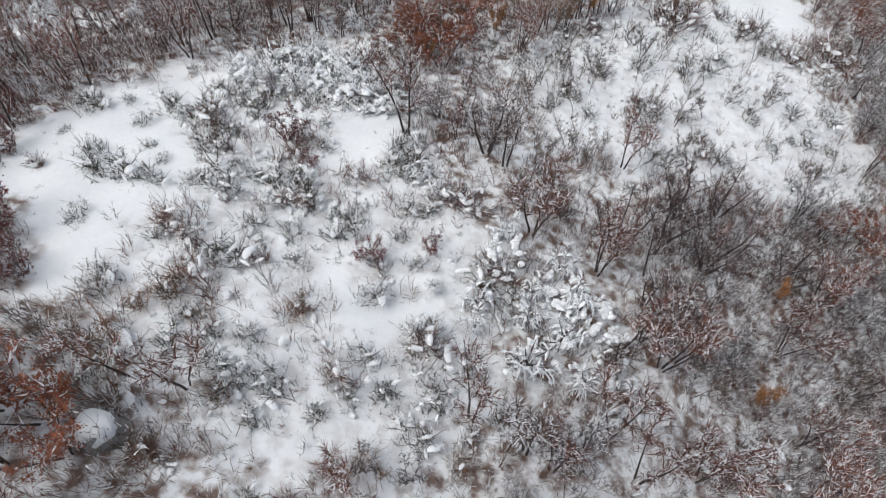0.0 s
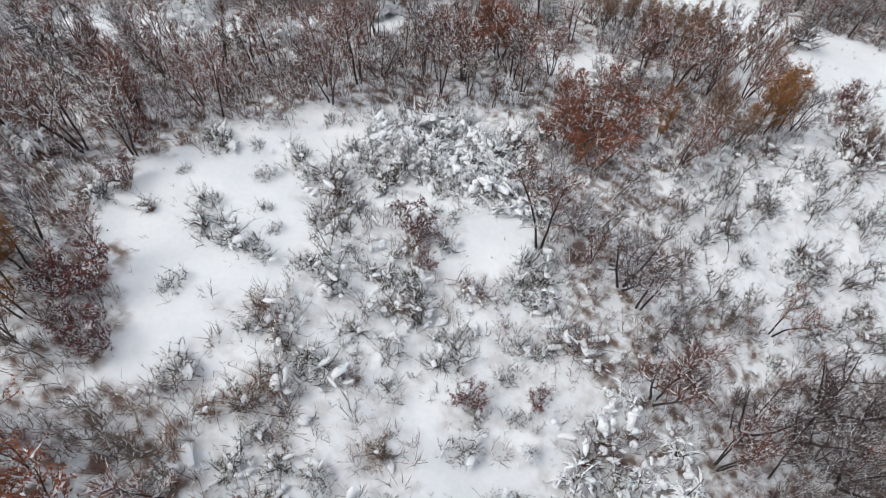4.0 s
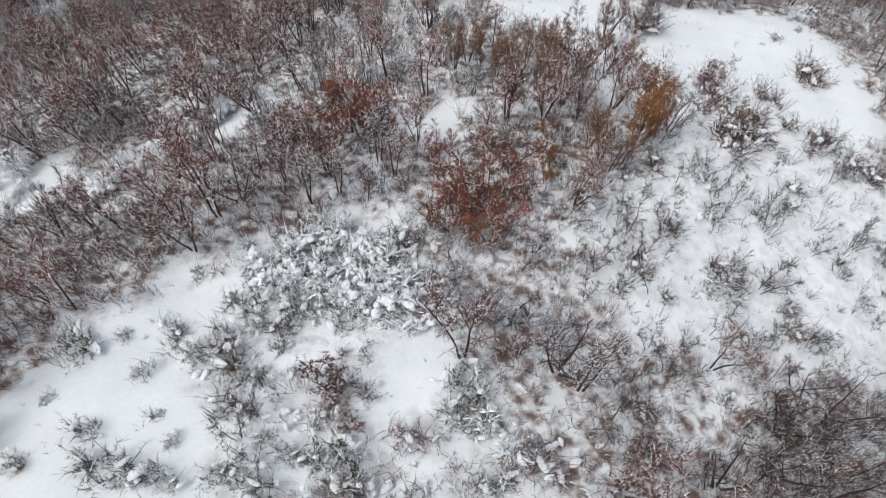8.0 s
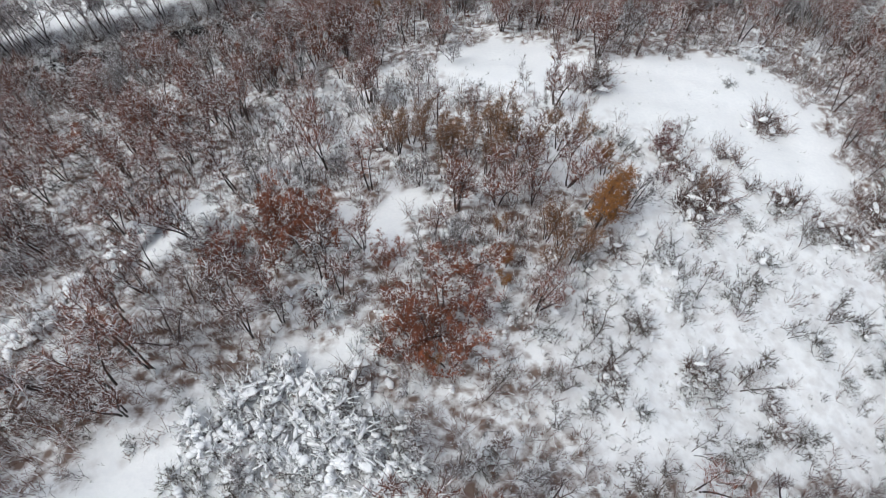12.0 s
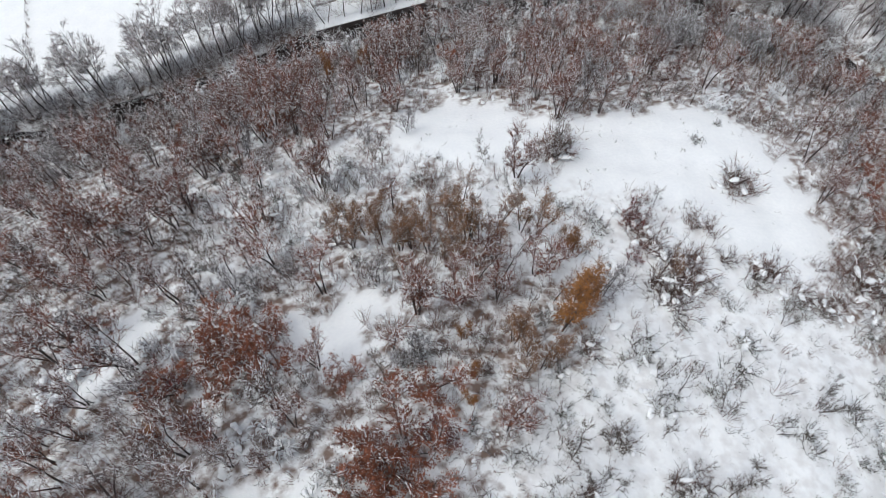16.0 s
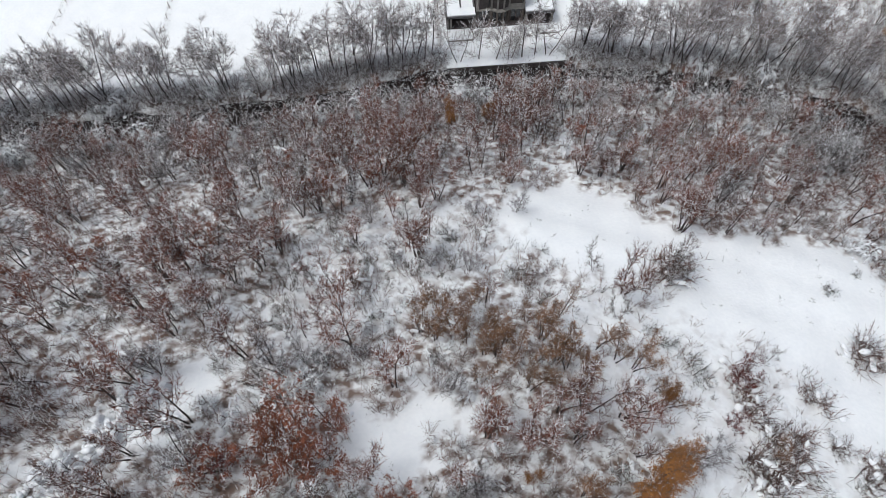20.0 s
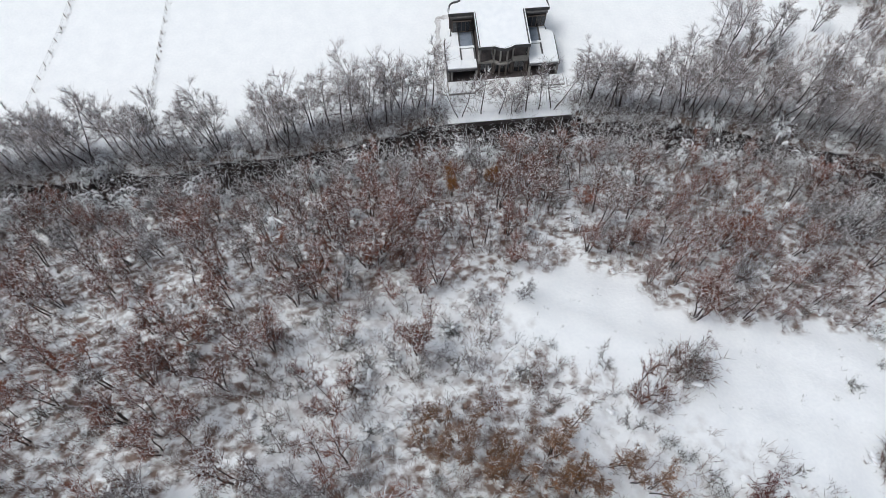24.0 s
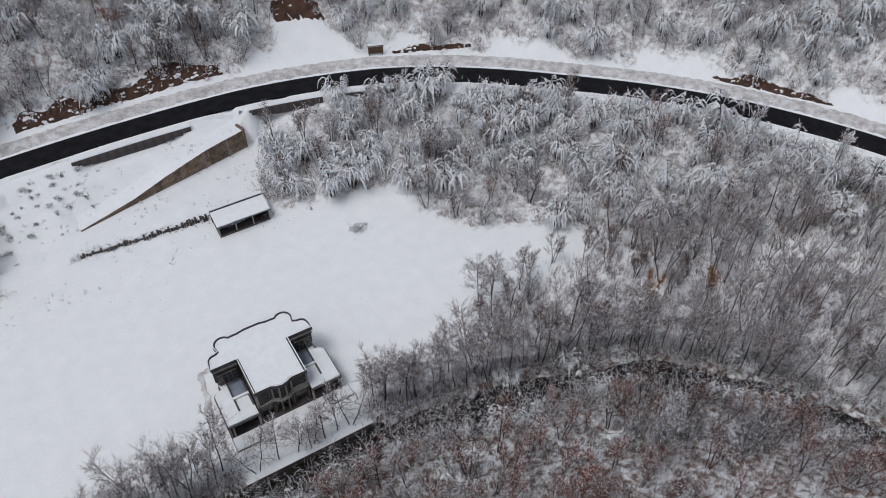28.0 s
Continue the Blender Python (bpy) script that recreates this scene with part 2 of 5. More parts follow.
def height(x, y):
    x, y = np.asarray(x, float), np.asarray(y, float)
    s, r = aside(STREAM_LINE, x, y), aside(ROAD_LINE, x, y)
    u, v = np.clip(x / 50, -1.7, 1.3), np.clip((y + 60) / 50, -1.6, 1.2)
    hill = 25.2 - 8.73 * u - 18.37 * v - 5.24 * u * u + 10.42 * u * v - 8.72 * v * v + 1.01 * v**3 - 5.58 * u * v * v
    south = ease(1.5, 15, s)
    z = np.maximum(hill, 0.3) * south
    up = np.clip(-r - 3.2, 0, None)
    z = z + 8 * np.clip((27 - r) / 23.5, 0, 1) ** 1.25 * (r > 3.5) + 8 * (r <= 3.5) + np.where(up > 0, 0.2 * np.clip(up, 0, 4) + 0.62 * np.clip(up - 4, 0, 230), 0)
    rough = 0.55 * ease(6, 25, s) + 0.05 + 0.5 * ease(6, 14, up) + 0.25 * ease(5, 9, r) * ease(26, 18, r)
    z = z + ripples(x, y) * rough
    # cut in front of the long retaining wall, and drops below the road's low walls
    u, f = ((x + 15) * WALL_DIR[0] + (y - 45) * WALL_DIR[1]) / WALL_LONG, (x + 15) * WALL_DIR[1] - (y - 45) * WALL_DIR[0]
    cut = 3.4 - 0.8 * u - 0.15 * f
    z = np.where((u > 0) & (f > -0.9) & (f < 14), z + np.minimum(cut - z, 0) * ease(1.35, 1.02, u), z)
    back = np.clip(u, 0, 1.02)
    z = np.where((u > 0.0) & (u < 1.05) & (f <= -0.9) & (f > -6.0), np.minimum(z, wall_top(back) - 0.04 + np.maximum(z - wall_top(back), 0) * ease(0.9, 6.0, -f)), z)
    for x0, x1 in ROAD_WALLS:
        z = z - 1.3 * ease(7.0, 4.4, r) * (r > 3.55) * ease(x0, x0 + 3, x) * ease(x1, x1 - 3, x)
    # the stream's bed, now wider, now narrower
    w = np.where(np.abs(x) < 10, 1.0, 0.84 + 0.24 * np.sin(0.33 * x + 1.4 * np.sin(0.12 * x)))
    return z - 1.7 * ease(3.4 * w, 1.6 * w, np.abs(s))


def ground_z(x, y):
    return float(height(np.array([x]), np.array([y]))[0])


# ---- end of terrain ----
# ---- mesh helpers ----
def mesh_of(name, verts, faces, mat, smooth=False):
    me = bpy.data.meshes.new(name)
    me.from_pydata(verts, [], faces)
    if smooth:
        me.polygons.foreach_set("use_smooth", [True] * len(me.polygons))
    me.materials.append(mat)
    me.update()
    return me


def part(name, bm, mat, parent=None, label=""):
    """Links a bmesh, or a ready mesh, as one object, under a thing if one is given."""
    if isinstance(bm, bmesh.types.BMesh):
        me = bpy.data.meshes.new(name)
        bmesh.ops.recalc_face_normals(bm, faces=bm.faces)
        bm.to_mesh(me)
        bm.free()
        me.materials.append(mat)
    else:
        me = bm
    ob = new(name, me)
    ob.parent = parent
    return tagged(ob, label)


def thing(name, place, label, category, group="", kind="", turn=0.0, size=1.0):
    ob = new(name)
    ob.matrix_basis = pose(*place, 0, 0, turn) @ Matrix.Scale(size, 4)
    return tagged(ob, label, category, group, kind)


def box(bm, x0, x1, y0, y1, z0, z1, bevel=0.0):
    """Adds a box, with its edges rounded off if wanted."""
    made = bmesh.ops.create_cube(bm, size=1, matrix=Matrix.Translation(((x0 + x1) / 2, (y0 + y1) / 2, (z0 + z1) / 2)) @ Matrix.Diagonal((x1 - x0, y1 - y0, z1 - z0, 1)))
    if bevel:
        edges = {e for v in made["verts"] for e in v.link_edges}
        bmesh.ops.bevel(bm, geom=list(edges), offset=bevel, segments=2, affect="EDGES", profile=0.5)
    return bm


def boxed(*args, **more):
    return box(bmesh.new(), *args, **more)


def slab(outline, z0, z1):
    """An upright prism over an outline in plan."""
    bm = bmesh.new()
    low = [bm.verts.new((x, y, z0)) for x, y in outline]
    top = [bm.verts.new((x, y, z1)) for x, y in outline]
    bm.faces.new(low[::-1])
    bm.faces.new(top)
    for i in range(len(low)):
        j = (i + 1) % len(low)
        bm.faces.new((low[i], low[j], top[j], top[i]))
    return bm


# ---- the ground, one sheet ----
def lines(inner, outer, step):
    near = np.arange(inner[0], inner[1] + step, step)
    far = [inner[0] - 5 * 1.35**k for k in range(1, 40) if inner[0] - 5 * 1.35**k > outer[0]]
    wide = [near[-1] + 5 * 1.35**k for k in range(1, 40) if near[-1] + 5 * 1.35**k < outer[1]]
    return np.array(far[::-1] + list(near) + wide)


gx, gy = lines((-112, 118), (-2600, 2600), 0.9), lines((-124, 124), (-2600, 2600), 0.9)
GX, GY = np.meshgrid(gx, gy)
GZ = height(GX, GY)
nx, ny = len(gx), len(gy)
corner = np.arange(nx * ny).reshape(ny, nx)
quads = np.stack([corner[:-1, :-1], corner[:-1, 1:], corner[1:, 1:], corner[1:, :-1]], -1).reshape(-1, 4)
ground = new("ground", mesh_of("ground", np.stack([GX, GY, GZ], -1).reshape(-1, 3).tolist(), quads.tolist(), GROUND, smooth=True))
tagged(ground, "snow-covered hillside, flat field and valley slope", "ground", kind="structure")


def ribbon(name, line, left, right, lift, mat, top=None, step=1):
    """A band along a line in plan, lying on the land, with turned-down edges."""
    verts, faces = [], []
    d = np.gradient(line, axis=0)
    d /= np.linalg.norm(d, axis=1)[:, None]
    for (x, y), (dx, dy) in zip(line, d):
        for o, down in ((left, 0.35), (left, 0), ((left + right) / 2, -0.04), (right, 0), (right, 0.35)):
            px, py = x + dy * o, y - dx * o
            z = (ground_z(x, y) if top is None else top) + lift - down
            verts.append((px, py, z))
    for i in range(len(line) - 1):
        for k in range(4):
            a = i * 5 + k
            faces.append((a, a + 5, a + 6, a + 1))
    return new(name, mesh_of(name, verts, faces, mat))


road_fine = smooth_line([p for p in ROAD], 4)
road = tagged(ribbon("road", road_fine, -2.35, 2.35, 0.06, ASPHALT, top=8.1), "cleared wet black asphalt road", "road", kind="structure")
stream_fine = smooth_line(STREAM, 4)
water = tagged(ribbon("water", stream_fine, -2.9, 2.9, 0, WATER, top=-0.85), "dark narrow stream between snowy banks", "stream", kind="structure")


# ---- woody plants ----
def rods(p, q, r):
    """Many thin three-sided cones at once."""
    d = q - p
    a = np.cross(d, (0.3, 0.5, 0.81))
    a *= (r / (np.linalg.norm(a, axis=1) + 1e-9))[:, None]
    b = np.cross(d, a)
    b *= (r / (np.linalg.norm(b, axis=1) + 1e-9))[:, None]
    v = np.stack([p + a, p - 0.5 * a + 0.87 * b, p - 0.5 * a - 0.87 * b, q], 1).reshape(-1, 3)
    f = (np.arange(len(p))[:, None, None] * 4 + np.array([(0, 1, 3), (1, 2, 3), (2, 0, 3)])).reshape(-1, 3)
    return v, f


class Wood:
    """Collects thin tapering pieces into vertex and face lists."""

    def __init__(self):
        self.v, self.f = [], []

    def spike(self, p, q, r):
        """A thin three-sided cone from p to q."""
        p, q = np.asarray(p, float), np.asarray(q, float)
        d = q - p
        a = np.cross(d, (0.3, 0.5, 0.81))
        a *= r / (np.linalg.norm(a) + 1e-9)
        b = np.cross(d, a)
        b *= r / (np.linalg.norm(b) + 1e-9)
        n = len(self.v)
        self.v += [tuple(p + a), tuple(p - 0.5 * a + 0.87 * b), tuple(p - 0.5 * a - 0.87 * b), tuple(q)]
        self.f += [(n, n + 1, n + 3), (n + 1, n + 2, n + 3), (n + 2, n, n + 3)]

    def fan(self, p, q, r):
        """Many thin cones at once."""
        v, f = rods(p, q, r)
        n = len(self.v)
        self.v += [tuple(a) for a in v.tolist()]
        self.f += [tuple(a) for a in (f + n).tolist()]

    def tube(self, pts, radii, sides=4):
        base = len(self.v)
        pts = [np.asarray(p, float) for p in pts]
        for i, (p, r) in enumerate(zip(pts, radii)):
            d = pts[min(i + 1, len(pts) - 1)] - pts[max(i - 1, 0)]
            a = np.cross(d, (0.31, 0.92, 0.24))
            a /= np.linalg.norm(a) + 1e-9
            b = np.cross(d, a)
            b /= np.linalg.norm(b) + 1e-9
            for k in range(sides):
                t = 2 * math.pi * k / sides
                self.v.append(tuple(p + r * (math.cos(t) * a + math.sin(t) * b)))
        for i in range(len(pts) - 1):
            for k in range(sides):
                m = (k + 1) % sides
                a, b = base + i * sides, base + (i + 1) * sides
                self.f.append((a + k, a + m, b + m, b + k))

    def lump(self, c, rx, ry, rz, rng, rings=3, sides=7):
        """An uneven rounded heap."""
        n = len(self.v)
        c = np.asarray(c, float)
        for i in range(rings):
            e = (i / rings) * math.pi / 2
            for k in range(sides):
                t = 2 * math.pi * k / sides + 0.4 * i
                w = rng.uniform(0.75, 1.2)
                self.v.append((c[0] + rx * w * math.cos(e) * math.cos(t), c[1] + ry * w * math.cos(e) * math.sin(t), c[2] + rz * math.sin(e) * rng.uniform(0.85, 1.1)))
        self.v.append((c[0], c[1], c[2] + rz))
        for i in range(rings - 1):
            for k in range(sides):
                m = (k + 1) % sides
                self.f.append((n + i * sides + k, n + i * sides + m, n + (i + 1) * sides + m, n + (i + 1) * sides + k))
        for k in range(sides):
            self.f.append((n + (rings - 1) * sides + k, n + (rings - 1) * sides + (k + 1) % sides, n + rings * sides))

    def leaf(self, p, rng, size):
        """A small folded leaf."""
        a, b = rng.normal(size=3), rng.normal(size=3)
        a *= size / np.linalg.norm(a)
        b = np.cross(a, b)
        b *= size * 0.55 / np.linalg.norm(b)
        c = np.cross(a, b)
        c *= size * 0.3 / np.linalg.norm(c)
        n = len(self.v)
        self.v += [tuple(p - a), tuple(p + b + c), tuple(p + a), tuple(p - b + c)]
        self.f += [(n, n + 1, n + 2), (n, n + 2, n + 3)]

    def mesh(self, name, mat, smooth=False):
        return mesh_of(name, self.v, self.f, mat, smooth)


def unit(v):
    return v / (np.linalg.norm(v) + 1e-9)


def directed(v):
    return v / (np.linalg.norm(v, axis=1)[:, None] + 1e-9)


def lanky(rng, tall, stems, lean, fork, limbs, sub, twigs, r0, snow=0.3, leaves=0, leaf_size=0.06, reach=0.3, steep=(0.9, 2.2), fine=0.008, droop=0.0, snow_r=0.022, bare=0.25):
    """A slender tree: straight stems bare to the fork, rising limbs, branchlets and a mist of fine twigs, with rods of snow lying on some."""
    trunk, twig, white, leaf, limb = Wood(), Wood(), Wood(), Wood(), Wood()
    for s in range(stems):
        turn = 2 * math.pi * (s + rng.uniform(-0.35, 0.35)) / stems
        lay = lean * (rng.uniform(0.3, 1.0) if stems > 1 else rng.uniform(0, 0.6))
        d = unit(np.array([math.cos(turn) * lay, math.sin(turn) * lay, 1.0]))
        top = tall * rng.uniform(0.74, 1.0)
        pts = [np.array([0.1 * math.cos(turn), 0.1 * math.sin(turn), -0.3])]
        for k in range(6):
            d = unit(d + rng.normal(0, 0.06, 3) + np.array([0, 0, 0.03]))
            pts.append(pts[-1] + d * top / 6)
        thick = r0 * rng.uniform(0.75, 1.15)
        trunk.tube(pts, [thick * (1 - 0.152 * k) for k in range(7)], 5)
        P = np.array(pts)

        def on_stem(f):
            k = np.minimum((f * 6).astype(int), 5)
            return P[k] + (P[k + 1] - P[k]) * (f * 6 - k)[:, None]

        f = fork + (0.97 - fork) * (np.arange(limbs) + rng.uniform(size=limbs)) / limbs
        p, a = on_stem(f), rng.uniform(0, 2 * math.pi, limbs)
        out = directed(np.stack([np.cos(a), np.sin(a), rng.uniform(*steep, limbs) - droop], 1))
        long = top * reach * rng.uniform(0.5, 1.0, limbs) * (1.15 - 0.7 * (f - fork) / (1 - fork))
        m = p + out * (long * 0.5)[:, None]
        q = m + directed(out + np.array([0, 0, 0.5 - 1.6 * droop]) + rng.normal(0, 0.16, (limbs, 3))) * (long * 0.5)[:, None]
        for k in range(limbs):
            w = thick * (0.42 - 0.2 * f[k])
            limb.tube([p[k], m[k], q[k]], [w, 0.65 * w, 0.2 * w], 3)
        at = np.repeat(np.arange(limbs), sub)
        g = rng.uniform(bare, 1.0, len(at))[:, None]
        o = np.where(g < 0.5, p[at] + (m - p)[at] * 2 * g, m[at] + (q - m)[at] * (2 * g - 1))
        w = directed(0.9 * out[at] + rng.normal(0, 0.45, (len(at), 3)) + np.array([0, 0, 0.3 - 1.5 * droop]))
        e = o + w * (long[at] * rng.uniform(0.25, 0.6, len(at)))[:, None]
        tip = rng.uniform(0.6, 1.0, 9)
        o2, w2 = on_stem(tip), directed(rng.normal(0, 0.5, (9, 3)) + np.array([0, 0, 0.9 - droop]))
        o, w, e = np.concatenate([o, o2]), np.concatenate([w, w2]), np.concatenate([e, o2 + w2 * (top * reach * rng.uniform(0.25, 0.5, 9))[:, None]])
        twig.fan(o, e, np.full(len(o), 2 * fine))
        to = np.repeat(np.arange(len(o)), twigs)
        b = o[to] + (e - o)[to] * rng.uniform(0.1, 1.0, len(to))[:, None]
        t = directed(w[to] + rng.normal(0, 0.5, (len(to), 3)) + np.array([0, 0, 0.15 - 1.2 * droop]))
        c = b + t * (tall * rng.uniform(0.035, 0.085, len(to)))[:, None]
        twig.fan(b, c, fine * rng.uniform(0.7, 1.3, len(to)))
        for u, v, share in ((p, m, snow * 1.2), (o, e, snow), (b, c, 0.4 * snow)):
            lie = rng.uniform(size=len(u)) < share
            if lie.any():
                r = snow_r * rng.uniform(0.6, 1.5, int(lie.sum()))
                up = np.stack([0 * r, 0 * r, 0.7 * r], 1)
                white.fan(u[lie] + up, u[lie] + 0.85 * (v - u)[lie] + up, r)
        for k in range(len(to) if leaves else 0):
            for _ in range(rng.poisson(leaves)):
                leaf.leaf(b[k] + (c[k] - b[k]) * rng.uniform(0.3, 1.2) + rng.normal(0, 0.05, 3), rng, leaf_size * rng.uniform(0.6, 1.3))
    twig.f += [tuple(i + len(twig.v) for i in face) for face in limb.f]
    twig.v += limb.v
    return trunk, twig, white, leaf


def arch(rng, tall, arms, snow_w=0.08, clods=0.1):
    """A clump bowed down under snow: short stems, and from their tops a fountain of drooping branches, most with a ridge of snow."""
    trunk, twig, white, leaf = Wood(), Wood(), Wood(), Wood()
    lift, stems = np.array([0, 0, 0.55 * snow_w]), []
    for s in range(8):
        a = 2 * math.pi * s / 8 + rng.uniform(-0.4, 0.4)
        out, rise, far = np.array([math.cos(a), math.sin(a), 0.0]), tall * rng.uniform(0.5, 1.0), tall * rng.uniform(0.08, 0.5)
        pts = [out * 0.06 * tall + np.array([0, 0, -0.25]), out * 0.35 * far + np.array([0, 0, 0.55 * rise]), out * far + np.array([0, 0, rise])]
        trunk.tube(pts, [0.055, 0.045, 0.025], 4)
        stems.append((a, pts))
    for k in range(arms):
        a, pts = stems[k % 8]
        u = rng.uniform(0.35, 1.0)
        o = pts[1] + (pts[2] - pts[1]) * (2 * u - 1) if u > 0.5 else pts[0] + (pts[1] - pts[0]) * 2 * u
        a = a + rng.normal(0, 1.2)
        out, long = np.array([math.cos(a), math.sin(a), 0.0]), tall * rng.uniform(0.12, 0.42)
        fall = rng.uniform(0.4, 1.25) * long
        way = [o, o + out * 0.32 * long + np.array([0, 0, 0.12 * long]), o + out * 0.66 * long - np.array([0, 0, 0.2 * fall]), o + out * 0.85 * long - np.array([0, 0, 0.85 * fall])]
        if k % 2:
            twig.tube(way, [0.026, 0.022, 0.018, 0.006], 3)
        if rng.uniform() < 0.82:
            w = snow_w * rng.uniform(0.45, 1.25)
            white.tube([p + lift for p in way], [0.3 * w, w, 0.8 * w, 0.15 * w], 3)
        for _ in range(5):
            p = way[1] + (way[2] - way[1]) * rng.uniform(-0.4, 1.3)
            e = p + unit(out + rng.normal(0, 0.8, 3) - np.array([0, 0, 0.3])) * long * rng.uniform(0.25, 0.6)
            twig.spike(p, e, 0.016)
            if rng.uniform() < 0.3:
                white.spike(p + lift * 0.5, e, 0.4 * snow_w)
    for _ in range(int(clods * arms)):
        a, far = rng.uniform(0, 2 * math.pi), tall * rng.uniform(0.1, 0.75)
        white.lump((far * math.cos(a), far * math.sin(a), tall * rng.uniform(0.3, 0.95) * (1.1 - 0.8 * far / tall)), *(tall * rng.uniform(0.04, 0.1, 3)), rng, 2, 6)
    return trunk, twig, white, leaf


def tuft(rng, tall, rods_, snow=0.4, snow_w=0.06, pads=9, pad=(0.06, 0.17)):
    """A low bush: fine rods from several roots with many side sprigs, snow along some and pads of snow resting among them."""
    twig, white = Wood(), Wood()
    roots = rng.normal(0, 0.3, (6, 2)) * tall
    k = np.arange(rods_)
    a, up = rng.uniform(0, 2 * math.pi, rods_), rng.uniform(0.6, 2.6, rods_)
    d = directed(np.stack([np.cos(a), np.sin(a), up], 1))
    o = np.concatenate([roots[k % 6], np.zeros((rods_, 1))], 1) + rng.normal(0, 0.06, (rods_, 3)) * tall - np.array([0, 0, 0.1])
    e = o + d * (tall * rng.uniform(0.35, 1.0, rods_))[:, None]
    twig.fan(o, e, np.full(rods_, 0.015))
    to = np.repeat(k, 8)
    g = o[to] + (e - o)[to] * rng.uniform(0.2, 1.0, len(to))[:, None]
    h = g + directed(d[to] + rng.normal(0, 0.65, (len(to), 3))) * (tall * rng.uniform(0.1, 0.32, len(to)))[:, None]
    twig.fan(g, h, np.full(len(to), 0.010))
    for u, v, share in ((o + 0.4 * (e - o), e, snow), (g, h, 0.35 * snow)):
        lie = rng.uniform(size=len(u)) < share
        if lie.any():
            r = 0.5 * snow_w * rng.uniform(0.7, 1.5, int(lie.sum()))
            rise = np.stack([0 * r, 0 * r, 0.7 * r], 1)
            white.fan(u[lie] + rise, v[lie] + rise, r)
    for _ in range(pads):
        c = np.append(roots[int(rng.integers(6))], 0) + rng.normal(0, 0.22, 3) * tall
        white.lump((c[0], c[1], rng.uniform(-0.02, 0.75) * tall * math.exp(-1.5 * math.hypot(c[0], c[1]) / tall)), *(tall * rng.uniform(*pad, 3) * ((1.6, 0.8, 0.5), (0.8, 1.6, 0.5))[_ % 2]), rng, 3 if pad[1] > 0.18 else 2, 7)
    return twig, white


def tree_kind(name, label, category, group, pieces, mats, scale=1.0):
    """Meshes of one sort of tree; each call of the result sets one up."""
    trunk, twig, white, leaf = pieces
    meshes = [("trunk", trunk.mesh("trunk", mats[0])), ("crown", twig.mesh("crown", mats[1]))]
    if leaf.v:
        meshes.append(("foliage", leaf.mesh("foliage", mats[2])))
    if white.v:
        meshes.append(("snow_cover", white.mesh("snow_cover", SNOW_COVER)))

    def plant(x, y, turn, size, note="", z=None):
        ob = thing(name, (x, y, (ground_z(x, y) if z is None else z) - 0.05), note or label, category, group, turn=turn, size=size * scale)
        for part_name, me in meshes:
            tagged(part(part_name, me, None, ob), kind="" if part_name == "trunk" else "stuff")
        return ob

    plant.tris = sum(len(w.f) for w in pieces)
    return plant


rng = np.random.default_rng(7)


def coppice(stems, lean, tall=(5.4, 6.8)):
    return lanky(rng, rng.uniform(*tall), stems, lean, 0.34, 10, 6, 7, 0.062, 0.32, reach=0.32, fine=0.0095)


COPPICE = [tree_kind("bare_coppice_tree", "bare reddish-brown multi-stemmed tree on the snowy slope", "tree", "thicket trees on the hillside", coppice(2 + k % 4, 0.16 + 0.05 * (k % 3)), (BARK_DARK, TWIG_RED), scale=1.5) for k in range(6)]
POLE = [tree_kind("slender_red_tree", "slender bare tree with a dark trunk and reddish twigs", "tree", "thicket trees on the hillside",
                  lanky(rng, rng.uniform(5.2, 6.6), 1 + k % 2, 0.14, 0.34, 14, 5, 7, 0.06, 0.36, reach=0.27, fine=0.0095, steep=(0.8, 2.0)), (BARK_DARK, TWIG_RED if k % 3 else TWIG_BROWN), scale=1.5) for k in range(6)]
BROWN = [tree_kind("bare_brown_tree", "bare brown tree with dark upright stems in the snow", "tree", "thicket trees in the valley", coppice(2 + k % 3, 0.2), (BARK_DARK, TWIG_BROWN), scale=1.5) for k in range(4)]
TAN = [tree_kind("slender_tan_tree", "slender bare tree with tan twigs and a few dry leaves", "tree", "thicket trees on the hillside",
                 lanky(rng, rng.uniform(4.6, 5.6), 2 + k % 3, 0.14, 0.26, 10, 6, 6, 0.048, 0.14, leaves=0.4, leaf_size=0.04, reach=0.26, steep=(1.2, 2.8), fine=0.0095), (BARK_DARK, TWIG_STRAW, LEAF_TAN), scale=1.5) for k in range(4)]
GREY = [tree_kind("bare_grey_tree", "bare grey-brown tree with fine frosted twigs", "tree", "thicket trees on the hillside",
                  lanky(rng, rng.uniform(4.6, 5.8), 3 + k % 3, 0.34, 0.2, 9, 6, 7, 0.05, 0.4, reach=0.34, steep=(0.5, 1.6), snow_r=0.02, fine=0.009), (BARK_DARK, TWIG_GREY), scale=1.5) for k in range(3)]
OLIVE = [tree_kind("bare_sapling", "bare grey-brown sapling with fine upright twigs", "tree", "saplings on the clearing",
                   lanky(rng, rng.uniform(3.6, 4.8), 1 + k % 3, 0.35, 0.18, 9, 5, 5, 0.032, 0.08, reach=0.32, steep=(0.8, 2.0), fine=0.0085), (BARK, TWIG_OLIVE), scale=1.3) for k in range(5)]
DARK = [tree_kind("dark_bare_tree", "large dark bare tree with spreading limbs", "tree", "thicket trees on the hillside",
                  lanky(rng, rng.uniform(5.6, 6.6), 3 + k, 0.55, 0.2, 9, 5, 5, 0.105, 0.1, reach=0.4, steep=(0.3, 1.4), fine=0.009), (BARK_DARK, TWIG_DARK), scale=1.25) for k in range(2)]
